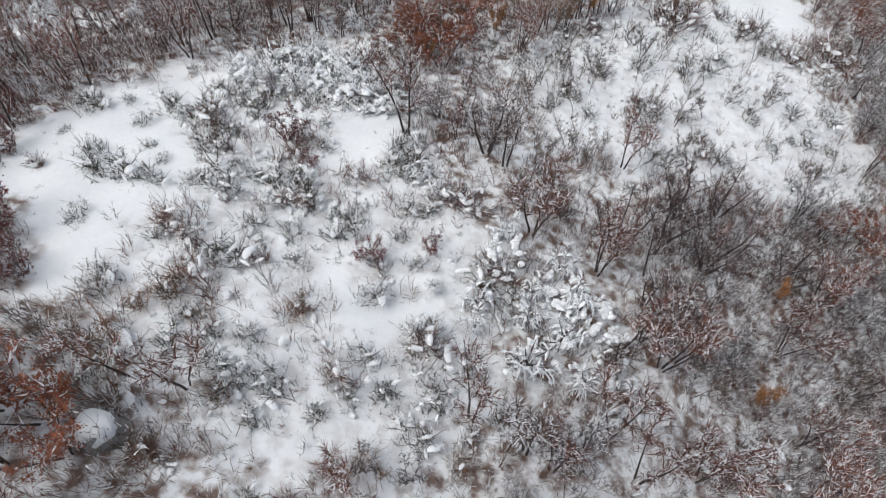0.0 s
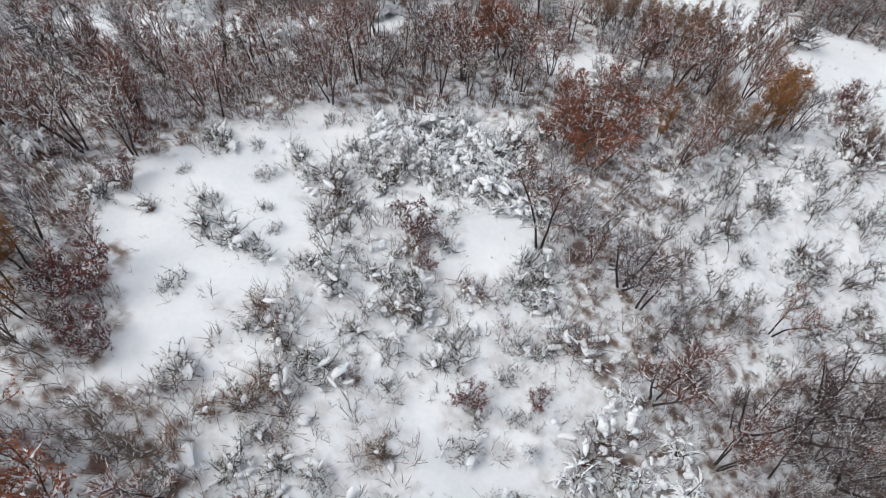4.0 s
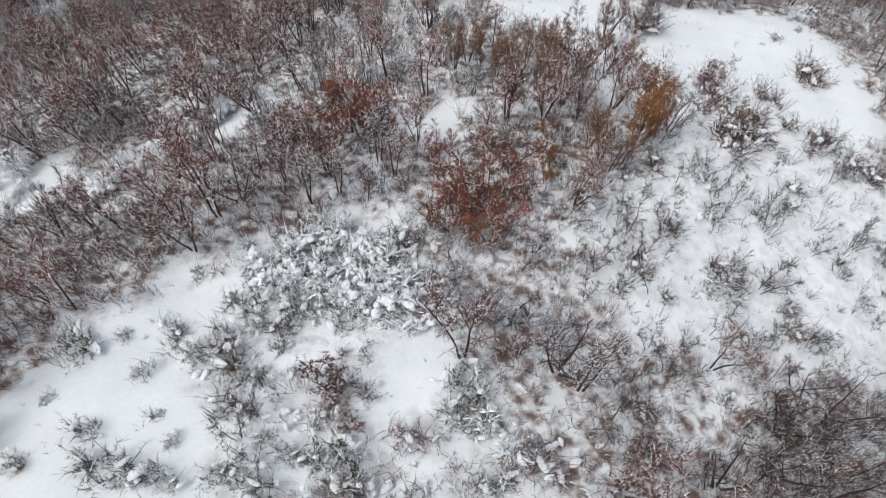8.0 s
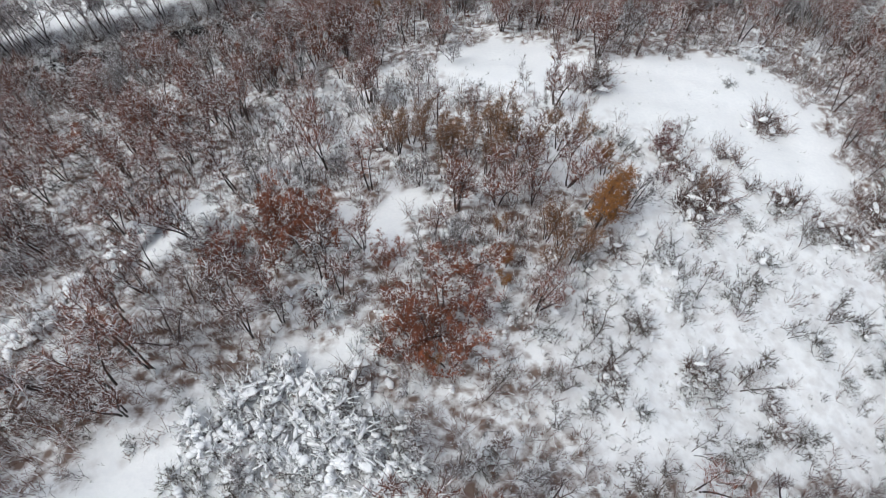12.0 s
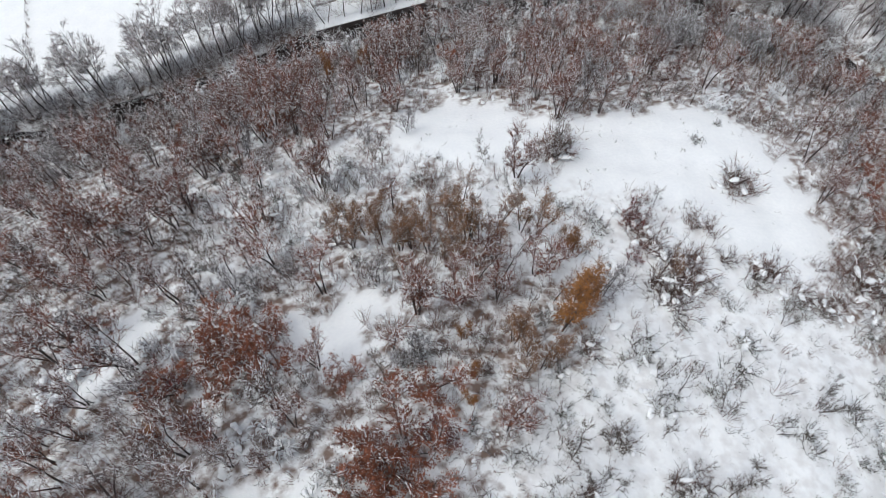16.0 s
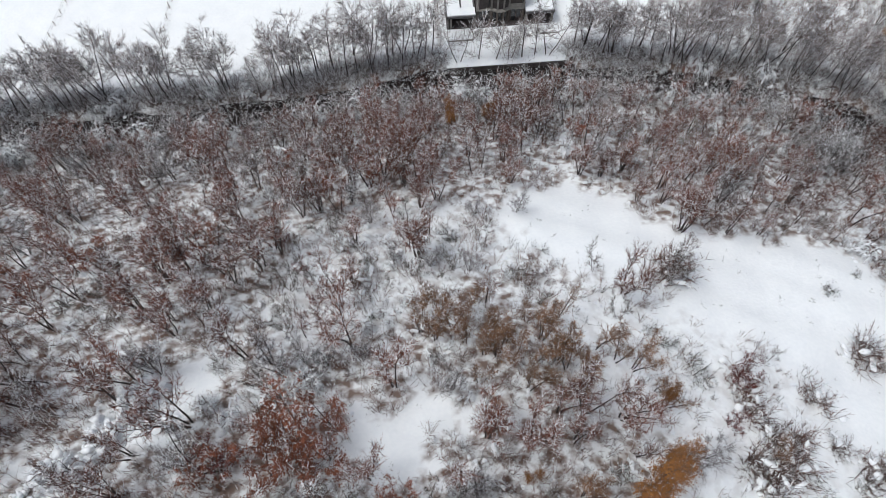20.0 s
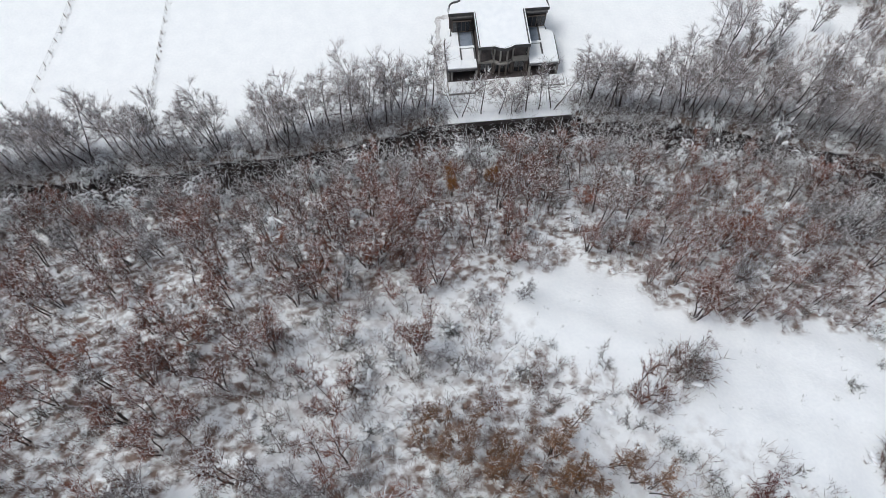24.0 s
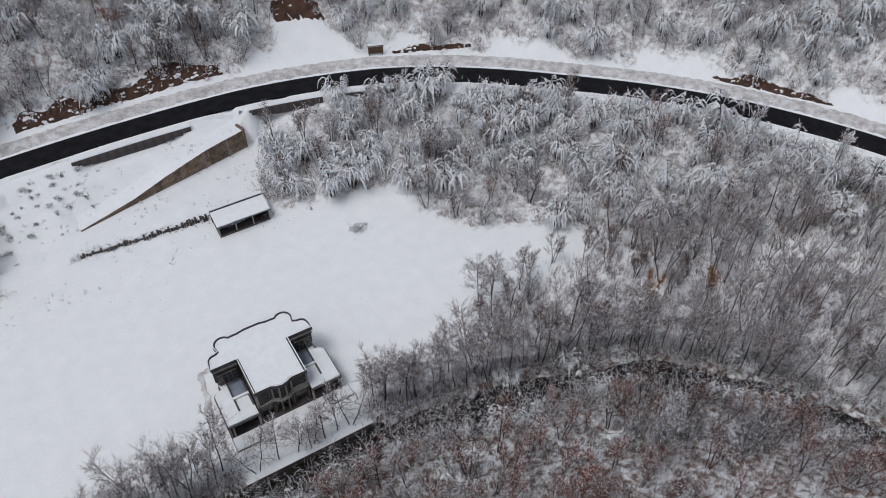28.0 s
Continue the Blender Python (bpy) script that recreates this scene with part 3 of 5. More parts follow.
LEANING = [tree_kind("leaning_dark_tree", "slender dark bare tree leaning over the slope", "tree", "thicket trees on the hillside",
                     lanky(rng, rng.uniform(5.2, 6.2), 1 + k % 2, 0.7, 0.3, 12, 5, 6, 0.06, 0.12, reach=0.34, steep=(0.7, 2.0), fine=0.009), (BARK_DARK, TWIG_DARK), scale=1.35) for k in range(3)]
ALDER = [tree_kind("streamside_alder", "tall bare alder with frosted twigs beside the stream", "tree", "alders along the stream",
                   lanky(rng, rng.uniform(7.6, 9.2), 1 if k % 3 else 2, 0.2, 0.38, 24 if k % 3 else 14, 6, 7, 0.085, 0.36, reach=0.3, steep=(0.15, 1.1), fine=0.009, snow_r=0.02), (BARK_DARK, TWIG_FROST), scale=1.5) for k in range(6)]
RUST = [tree_kind("rust_leaved_oak", "young oak still holding rust-brown leaves, dusted with snow", "tree", "leaf-holding trees on the hillside",
                  lanky(rng, rng.uniform(3.6, 4.4), 3, 0.4, 0.24, 7, 5, 4, 0.055, 0.22, leaves=2.4, leaf_size=0.055, reach=0.42, steep=(0.3, 1.5), snow_r=0.03), (BARK_DARK, TWIG_RED, LEAF_RUST), scale=1.45) for _ in range(3)]
OCHRE = [tree_kind("ochre_leaved_tree", "slender tree with sparse ochre leaves", "tree", "leaf-holding trees on the hillside",
                   lanky(rng, 5.0, 2, 0.12, 0.22, 12, 5, 4, 0.055, 0.06, leaves=4.0, leaf_size=0.045, reach=0.26, steep=(1.2, 2.6)), (BARK_DARK, TWIG_STRAW, LEAF_OCHRE), scale=1.4) for _ in range(2)]
CRIMSON = [tree_kind("crimson_leaved_bush", "small bush with dark crimson leaves", "bush", "leaf-holding bushes",
                     lanky(rng, 2.2, 5, 0.6, 0.12, 6, 5, 4, 0.03, 0.35, leaves=1.1, leaf_size=0.045, reach=0.45, steep=(0.4, 1.6)), (BARK_DARK, TWIG_DARK, LEAF_CRIMSON), scale=1.3) for _ in range(2)]
BENT = [tree_kind("snow_bent_tree", "young tree bent into arches under heavy snow", "tree", "snow-laden trees",
                  arch(rng, rng.uniform(3.4, 4.8), int(rng.integers(125, 150)), 0.11, 0.0), (BARK_DARK, TWIG_BROWN), scale=1.45) for _ in range(6)]
BOWED = [tree_kind("snow_bowed_shrub", "small shrub bowed to the ground under snow", "bush", "snow-laden shrubs",
                   arch(rng, rng.uniform(3.0, 4.2), int(rng.integers(70, 90)), 0.12, 0.05), (BARK_DARK, TWIG_SHADE), scale=1.45) for _ in range(4)]
SCRUB = [tree_kind("snowy_scrub_tree", "dense bare tree with drooping snow-covered branches", "tree", "snow-laden trees",
                   lanky(rng, rng.uniform(4.6, 6), 4, 0.5, 0.14, 8, 5, 4, 0.05, 0.65, droop=0.35, reach=0.4, snow_r=0.055), (BARK_DARK, TWIG_BROWN), scale=1.45) for _ in range(4)]
SLOPE = [tree_kind("snow_streaked_tree", "brown bare tree streaked with snow on the road slope", "tree", "snow-laden trees",
                   lanky(rng, rng.uniform(5, 6.2), 4, 0.32, 0.2, 8, 5, 5, 0.05, 0.5, droop=0.15, reach=0.36, snow_r=0.045), (BARK_DARK, TWIG_BROWN), scale=1.45) for _ in range(4)]


def bush_kind(name, label, group, pieces, mat):
    twig, white = pieces
    a, b = twig.mesh("sprig_mass", mat), white.mesh("snow_cover", SNOW_COVER, True)

    def plant(x, y, turn, size, note="", z=None):
        ob = thing(name, (x, y, ground_z(x, y) if z is None else z), note or label, "bush", group, turn=turn, size=size * 1.5)
        tagged(part("sprig_mass", a, None, ob), kind="stuff")
        if len(b.vertices):
            tagged(part("snow_cover", b, None, ob), kind="stuff")
        return ob

    plant.tris = len(twig.f) + len(white.f)
    return plant


BUSH = [bush_kind("low_bush", "low grey-green bush half buried in snow", "bushes on the clearing", tuft(rng, rng.uniform(1.0, 1.4), 52, 0.25, pads=10), BRUSH_BUSH) for _ in range(4)]
BROWN_BUSH = [bush_kind("brown_bush", "low brown bare bush in the snow", "bushes on the clearing", tuft(rng, rng.uniform(1.2, 1.6), 70, 0.15), TWIG_BROWN) for _ in range(3)]
OLIVE_BUSH = [bush_kind("olive_bush", "rounded olive-brown bush with dense fine twigs", "bushes on the clearing", tuft(rng, 1.7, 70, 0.04, pads=2), TWIG_STRAW) for _ in range(2)]
SNOW_BUSH = [bush_kind("snow_capped_bush", "dark bush under thick rounded pads of snow", "snow-laden shrubs", tuft(rng, rng.uniform(1.2, 1.6), 64, 0.5, 0.1, 34, (0.06, 0.19)), TWIG_SHADE) for _ in range(4)]
# ---- where things grow, in plan ----
CLEAR_EAST = [(-5.6, -34.6), (-2.4, -33), (5.4, -32.6), (9.9, -38.5), (14.4, -41.2), (24.4, -41.8), (30, -42.6), (33, -50), (32, -58), (29, -66), (22, -70), (17, -66), (18.8, -61.6),
              (17, -56.3), (12.7, -53.8), (7.2, -51.3), (2, -47.1), (-4.6, -42.6), (-6.2, -38.5)]
CLEAR_WEST = [(-46, -85), (-42, -82.7), (-36.3, -76.8), (-32.9, -76.9), (-32.5, -81.2), (-36, -84.3), (-33.5, -89), (-36, -95), (-38, -100.5), (-41.2, -101.2), (-43.3, -95), (-46.8, -92)]
CLEAR_MID = [(-20.9, -59), (-14.4, -57.5), (-10.5, -58.3), (-11.7, -61), (-14.8, -62.7), (-15, -65.5), (-20.4, -63.9)]
CLEAR_STEP = [(-23.2, -84), (-18.4, -84.5), (-19.2, -88.5), (-23.3, -89.8), (-26.7, -91.6), (-25.8, -88.2)]
CLEAR_NICHE = [(-28.7, -73.4), (-25.3, -71.7), (-21, -72.6), (-20.4, -74.9), (-24.7, -76.2)]
CLEAR_GULLY = [(-43.4, -62.7), (-39.9, -60), (-36.9, -58), (-35, -53.1), (-30.3, -54.6), (-28.5, -57), (-32.7, -58), (-37.2, -61.1), (-41.4, -63.7)]
CLEAR_HOLLOW = [(-70, -63.5), (-60, -60.5), (-52, -59.5), (-47, -62), (-44.5, -66.5), (-50, -68.5), (-58, -70), (-70, -70)]
CLEAR_SLOT = [(-26, -97), (-24.5, -97), (-22.5, -101), (-19.6, -103.6), (-23, -106), (-25, -103)]
OPEN = [CLEAR_EAST, CLEAR_WEST, CLEAR_MID, CLEAR_STEP, CLEAR_NICHE, CLEAR_GULLY, CLEAR_HOLLOW, CLEAR_SLOT]
BUSHY = [(-46.8, -92), (-43.2, -80.4), (-35.4, -74.8), (-21.6, -72.7), (-19.7, -83.2), (-18, -90), (-14, -97), (-15, -106), (-20, -113), (-29, -113), (-33.8, -106), (-37.6, -101), (-41.2, -101.2), (-43.3, -95.1)]
THIN_EAST = [(-8, -74), (1.6, -68.5), (5.8, -63.3), (16, -65), (22, -70), (25, -75), (28, -84), (22, -92), (15, -93), (9, -90), (-3.7, -88.5), (-10, -84)]
THIN_MID = [(-24, -37), (-14, -33), (-6, -36), (-4, -44), (-14, -47), (-18, -52), (-26, -54), (-29, -48)]


EAST_WOOD = [(12.4, 41), (14, 37), (19, 36), (24, 35.5), (34.7, 32.5), (33.7, 26), (39.2, 18), (47, 14.5), (53, 9), (66, 0), (80, -10), (98, -18), (96, -4), (88, 8), (76, 23), (66, 32), (56, 41), (43, 48), (30, 52), (18, 53)]
HUT_WOOD = [(-46.5, 38.5), (-40, 37.5), (-28, 38.5), (-27, 44), (-29, 52), (-36, 53), (-44, 47)]
WEST_WOOD = [(-100, 25), (-76, 31), (-67, 34), (-61, 42), (-64, 48), (-80, 50), (-105, 50)]


def far_wood(x, y):
    """The wooded slope beyond the road, with its snowy gullies."""
    d = -aside(ROAD_LINE, x, y)
    gap = inside([(20, 62), (27, 69), (31, 77), (35, 76), (38, 68), (42, 60)], x, y) | inside([(-110, 62), (-62, 62), (-74, 79), (-94, 105), (-125, 120)], x, y)
    return (d > 8.5 + 1.5 * np.sin(0.3 * x) + 1.0 * np.sin(0.9 * x)) & (d < 40) & ~gap


LOW_EAST = [(-2, -47), (7, -51), (17, -56), (19, -62), (17, -67), (4, -64), (-1, -59), (-4, -52)]


def inside(outline, x, y):
    x, y = np.asarray(x, float), np.asarray(y, float)
    odd = np.zeros(x.shape, bool)
    for (ax, ay), (bx, by) in zip(outline, outline[1:] + outline[:1]):
        cross = (ay > y) != (by > y)
        odd ^= cross & (x < (bx - ax) * (y - ay) / ((by - ay) or 1e-9) + ax)
    return odd


def woods(x, y, open_=0.0, bushy=0.25, thin=0.12, mid=0.4, fill=1.0):
    """How thickly the hillside is grown at a place, 0 to 1, with uneven edges."""
    ex, ey = x + 0.9 * np.sin(1.3 * y) + 0.6 * np.sin(2.9 * x + y), y + 0.9 * np.sin(1.1 * x + 2) + 0.6 * np.sin(2.3 * y - x)
    w = np.full(np.shape(x), fill)
    w = np.where(inside(THIN_MID, ex, ey), mid, w)
    w = np.where(inside(LOW_EAST, ex, ey), 0.5 * mid, w)
    w = np.where(inside(BUSHY, ex, ey), bushy, w)
    w = np.where(inside(THIN_EAST, ex, ey), thin, w)
    for p in OPEN:
        w = np.where(inside(p, ex, ey), open_, w)
    return w * (aside(STREAM_LINE, x, y) > 4)


PLACED = np.zeros((0, 2))


def scatter(kinds, count, x0, x1, y0, y1, weight, gap, sizes, seed):
    global PLACED
    r = np.random.default_rng(seed)
    x, y = r.uniform(x0, x1, count * 25), r.uniform(y0, y1, count * 25)
    keep = r.uniform(size=x.size) < weight(x, y)
    x, y = x[keep], y[keep]
    z, made = height(x, y), 0
    for a, b, c in zip(x, y, z):
        if made >= count:
            break
        if len(PLACED) and (((PLACED - (a, b)) ** 2).sum(1) < gap * gap).any():
            continue
        PLACED = np.vstack([PLACED, (a, b)])
        kinds[int(r.integers(len(kinds)))](a, b, r.uniform(0, 360), r.uniform(*sizes), z=c)
        made += 1
    return made


def stand(kinds, rows, seed=3):
    """Single plants: x, y, size."""
    global PLACED
    r = np.random.default_rng(seed)
    for k, (x, y, size) in enumerate(rows):
        kinds[k % len(kinds)](x, y, r.uniform(0, 360), size)
        PLACED = np.vstack([PLACED, (x, y)])


# single trees and bushes that stand out on the hillside
stand(RUST, [(-23.7, -63.2, 1.2), (-24.9, -60.7, 1), (-22, -62.9, 1), (-16.1, -73.8, 1.2), (-17.7, -75, 0.9), (-15.4, -76.7, 1), (-17.6, -65.9, 0.6), (-16.3, -65.9, 0.5),
             (-23.9, -60.6, 1.1), (-21.7, -60.2, 0.9), (-17.2, -73.7, 1), (-13.2, -73.4, 0.9), (-40.1, -108.4, 1.1), (-38.5, -109.2, 1.2), (-42, -106.7, 1), (-37.2, -111.1, 0.9),
             (-41.7, -109, 1), (-14.8, -71.8, 1.1), (-12.1, -69, 1.1), (-17.4, -72, 0.9), (-28.8, -62.9, 0.9), (-25.8, -63.9, 1.1), (18.7, -94.9, 1.1), (22, -97, 1.1), (-24, -31, 0.9),
             (-18, -30.5, 1), (-14.5, -25, 0.9), (6, -22.5, 0.9), (21, -30, 1), (24, -27, 0.9), (-34, -39, 0.9), (-44, -41, 1), (-39, -36, 0.9)])
stand(RUST, [(-50, -44, 0.9), (38, -60, 1), (41, -57, 1), (36, -64, 0.9), (-28, -27, 0.8)])
stand(OCHRE, [(-0.1, -66.9, 1.4), (1.1, -66.4, 0.9), (-9.4, -70.8, 0.5), (-30.2, -66.4, 0.5), (-8.4, -68.7, 0.5), (2.4, -65.4, 1.1), (-8, -65.4, 0.5), (-47.7, -96.1, 1), (-46, -99.1, 1),
              (-47.7, -97.6, 1), (-16.5, -76.5, 0.5), (4, -60, 0.75), (2.8, -109.1, 0.6), (8, -101, 0.6), (-9, -19, 0.9), (-4, -17, 0.9), (52, -8, 1), (60, -12, 1.1)])
stand(CRIMSON, [(-44.1, -96.1, 1.5), (-44.7, -96.9, 1.3), (-41.8, -99.8, 1.1), (-43.5, -99.4, 0.9), (-22.7, -98.8, 0.9), (-18.7, -97.9, 0.7), (-29.5, -62.6, 1.3), (-12.3, -72.4, 1.3),
                (11.7, -57.7, 1.2), (-27.6, -87.1, 1.3), (-44.4, -75.4, 0.9), (10.7, -58.3, 0.9), (-25.2, -43.7, 0.7), (-26.5, -90, 0.7), (-46, -88, 1), (-47.5, -83, 1), (9, -62, 0.8),
                (-27.5, -39.5, 0.8), (-23.5, -47.5, 0.7), (-9, -93.5, 0.8)])
stand(DARK, [(-13.2, -87.8, 1), (-4.8, -96.6, 0.9), (-0.8, -96.2, 1), (2.1, -98.6, 1.05), (-8.5, -94.3, 0.5), (1.3, -93.6, 1), (5.2, -93.4, 0.9), (-4.1, -102, 0.6), (9.5, -99.5, 1),
             (-33.3, -69.8, 0.75), (38, -70, 0.9), (42, -66, 0.9)])
stand(LEANING, [(-5.6, -96.7, 0.9), (-3.4, -99.6, 1), (1.8, -92.3, 0.9), (-5, -102.6, 1), (-7, -105.5, 0.9), (0.5, -103, 0.9), (-9.2, -94.3, 0.7), (-10.8, -91.8, 0.6), (-1.1, -93.1, 0.8),
                (4.3, -94.9, 0.9), (4, -90.7, 0.8), (7.4, -95.2, 0.9)])
stand(OLIVE, [(5.9, -74.5, 0.9), (8.2, -77.1, 0.9), (5, -73, 0.7), (2.4, -71.3, 0.7), (5.2, -82.6, 1.1), (8.7, -81.4, 0.9), (-3.3, -78.5, 0.8), (-1, -76.8, 0.9), (3, -77, 0.7),
              (-6.7, -78.5, 0.8), (-4.5, -82.6, 0.9), (4.1, -86.7, 0.7), (6.9, -87.8, 0.8), (17.6, -88.3, 0.7), (20.3, -87.3, 0.7), (-10.3, -79.4, 0.8), (1.8, -45.7, 0.8),
              (9, -46.7, 0.9), (-6.6, -66.5, 0.8), (3.7, -80.1, 0.5), (-13.8, -79.7, 1.1), (-9.6, -89.6, 0.8), (-8.9, -90.9, 0.7), (-2.3, -79.7, 0.7), (-8, -80.2, 0.7), (5.2, -85.6, 0.7),
              (-37.1, -104.9, 0.9), (-33.9, -101.8, 0.7), (-26.8, -102.8, 0.55), (-30.9, -108.5, 0.6), (-36.3, -108.4, 0.7), (-33.7, -111.2, 0.6), (-24, -112.5, 0.7)])
stand(OLIVE, [(-16.8, -112.9, 0.8)])
stand(TAN, [(-7.6, -55.4, 1), (-6.7, -58.1, 0.8), (-3.9, -55.6, 1), (-3.2, -56.5, 1), (-2.4, -58.3, 0.9), (-8.7, -54.7, 0.9), (-9.4, -53, 0.8), (-0.4, -54.3, 1), (1.2, -55.7, 0.9),
            (2.4, -56.6, 0.9), (-13.6, -52.7, 0.9), (-14.7, -52.1, 0.8), (-12.1, -51.7, 0.9), (-11.1, -53.2, 0.9), (-4.6, -53.2, 1), (3.8, -58.5, 0.8), (4.3, -60, 0.7),
            (-3.7, -68.1, 1), (-4.3, -66.8, 0.9), (-3.4, -69.7, 0.9), (-5.1, -70, 0.9), (-1.9, -69, 0.7), (-9.7, -54.4, 0.8), (-10.8, -50.2, 0.8), (-12.9, -49.7, 0.8),
            (11.5, -64.8, 0.6)])
stand(GREY, [(-12.7, -57.7, 0.7), (34.7, -28.6, 1.1), (32.7, -29.9, 0.9), (-22.3, -54.9, 0.6), (-25.8, -55.1, 0.6), (-24.1, -54.1, 0.6), (-19.6, -54.5, 0.5), (-8.3, -37.2, 0.5),
             (-18.9, -37.4, 0.5), (-3.9, -36.9, 0.6), (-16.6, -43, 0.5), (-13.4, -44.2, 0.5), (-9.9, -45.1, 0.55), (-13.1, -65.9, 0.6), (-11.7, -66, 0.55), (-12.4, -85.5, 0.7),
             (-18.6, -81.3, 0.7), (-16.6, -83.8, 0.6), (-18.6, -78.1, 0.5), (-29.1, -80.7, 0.45)])
stand(COPPICE, [(-21.8, -35.7, 0.9), (-19, -30.9, 1), (-20.8, -30.2, 0.9), (-13.7, -35.1, 0.8), (-13.7, -30.5, 1), (-31.2, -44.7, 1), (-33.4, -46.4, 1), (-35.2, -50.2, 0.9),
                (-37.4, -43.6, 1), (-35.7, -42.6, 1), (-27.3, -41.1, 0.8), (-28.1, -40.3, 0.9), (-27.4, -31.5, 1), (-30.7, -39.9, 1), (-16.1, -28.2, 1.1), (-15.3, -31.2, 1),
                (-17.4, -29.1, 1), (-18.6, -22.6, 1), (-14, -24.6, 1), (-11.2, -26.1, 0.9), (0.2, -12.9, 0.8), (3.3, -13.2, 0.85), (5.4, -12.3, 0.8), (-1.2, -12.2, 0.7), (16.2, -31.8, 0.9),
                (14.5, -30.9, 0.8), (19.4, -30.7, 0.9), (27.1, -35.5, 0.9), (32.6, -39.2, 1), (12, -36, 0.8), (23.3, -34.6, 0.8)])
stand(BUSH, [(-38.8, -91.3, 1.2), (-40.3, -90.5, 0.8), (-37.2, -91.8, 0.8), (-40, -95.5, 0.8), (-36, -92.3, 0.6), (-31.6, -86.2, 0.9), (-30.3, -82.3, 1), (-32, -80.6, 0.9),
             (-31.6, -93.3, 0.7), (-28.7, -92, 0.9), (-32, -98.1, 1), (-36.8, -106.7, 1), (-29.6, -104.8, 0.8), (-31.6, -104.5, 0.9), (-20.4, -104.5, 1), (-22.9, -101.9, 0.9),
             (-42.8, -82.1, 0.7), (-36.7, -81.8, 0.7), (-37.4, -88, 0.5), (-20.5, -90.3, 0.9), (-19.7, -91.3, 0.7), (-18.8, -94.9, 0.8), (-30.9, -107.8, 0.8), (-29.8, -107.4, 0.8),
             (-28.6, -108, 0.9), (-26.2, -109.4, 0.7), (-24.6, -108.7, 0.6), (-19.9, -107.8, 0.9), (-23.8, -106.2, 0.8)])
stand(BUSH, [(-30.1, -78.2, 0.9), (-27.4, -78.3, 1), (-35.3, -97.3, 0.7), (-36.1, -89.8, 0.5), (-33.5, -88.5, 0.5), (-27.3, -98.9, 0.6), (-29.5, -97.4, 0.5), (-25.3, -85.7, 0.5),
             (-43.3, -86, 0.4), (-30.4, -84.3, 0.7), (-36.7, -82.6, 0.9), (-38.3, -85, 0.7), (-39.7, -82, 0.5), (-33.3, -80, 1), (-30.6, -82.9, 0.9), (-32.9, -86.3, 0.9),
             (-42.7, -81.8, 0.8), (-26.6, -85.1, 0.5), (-20.3, -89.7, 0.8), (-28.8, -81.6, 0.7), (-33.9, -83, 0.8), (-12.6, -65.9, 1.1), (-11.5, -65.6, 0.9), (3, -87, 0.9),
             (21.3, -84.2, 0.6), (-3.4, -83, 0.8), (-2.4, -42.7, 0.6)])
stand(BROWN_BUSH, [(-26.7, -87.1, 0.9), (-27.3, -89.2, 0.9), (-17, -94, 1.1), (-8, -91.1, 0.7), (20.1, -67.5, 1.4), (22.6, -71.6, 1), (11.6, -63, 1.3), (14.1, -64, 1.3), (11.6, -60.5, 1),
                   (19.9, -65.4, 0.9), (10.2, -65.5, 1.6), (12.6, -66, 1.4), (11, -58.9, 1.2), (17.4, -64.1, 0.8), (-14.5, -52.1, 0.9), (-22.2, -99.4, 0.6), (-4.1, -79.7, 1),
                   (-0.3, -76.8, 0.9), (9.3, -46.7, 1.9), (8.9, -45.4, 1.3), (24.7, -55.7, 1.5), (25.6, -55.2, 1.3), (11, -66.8, 1.3), (21, -69.5, 1.1), (17.3, -87.1, 0.9), (6.1, -81.8, 0.6),
                   (28.5, -70, 1.5), (30.5, -72, 1.6)])
stand(OLIVE_BUSH, [(-37.1, -104.9, 1), (-33.9, -101.8, 0.8), (-26.8, -102.6, 0.5), (-30.9, -108, 0.6), (-36, -108.4, 0.7), (-33.7, -111.2, 0.75), (-24, -112.5, 0.7), (-35.6, -102.6, 0.6),
                   (-34.8, -112.5, 0.8), (-19, -113, 0.7), (-38.8, -103.2, 0.7), (-26.9, -102.9, 0.6), (-32.2, -103.2, 0.7)])
stand(BOWED, [(-36.7, -57.3, 0.5), (-39.4, -62.1, 0.5), (-40.4, -62.6, 0.5), (-38.1, -60.7, 0.4), (-31, -57.7, 0.42), (-29.2, -59.1, 0.4), (-23.1, -56.7, 0.36), (-24.3, -57.4, 0.3),
              (-19.2, -51.3, 0.34), (-17.3, -51, 0.25), (31.8, -43.9, 0.5), (-37, -25.1, 0.4), (-3, -14.5, 0.36), (-5.7, -22.6, 0.34), (11, -20.8, 0.36), (-30.2, -24.4, 0.35),
              (-55.8, -9.3, 0.5), (-63.1, -16.1, 0.4), (-23.9, -55.8, 0.38), (-23.1, -68.2, 0.45), (-22.4, -70.1, 0.4), (-5.9, -21.4, 0.4), (30.9, -42.9, 0.4), (40.7, -42.4, 0.45),
              (-18.9, -101.2, 0.25), (-13.5, -96.6, 0.4), (-15, -98.9, 0.38), (-12.5, -101.5, 0.4), (-13.2, -103.5, 0.4), (-16.7, -104, 0.35), (-9.6, -99.3, 0.45), (-42.8, -65.4, 0.5),
              (-24.1, -80.9, 0.4)])
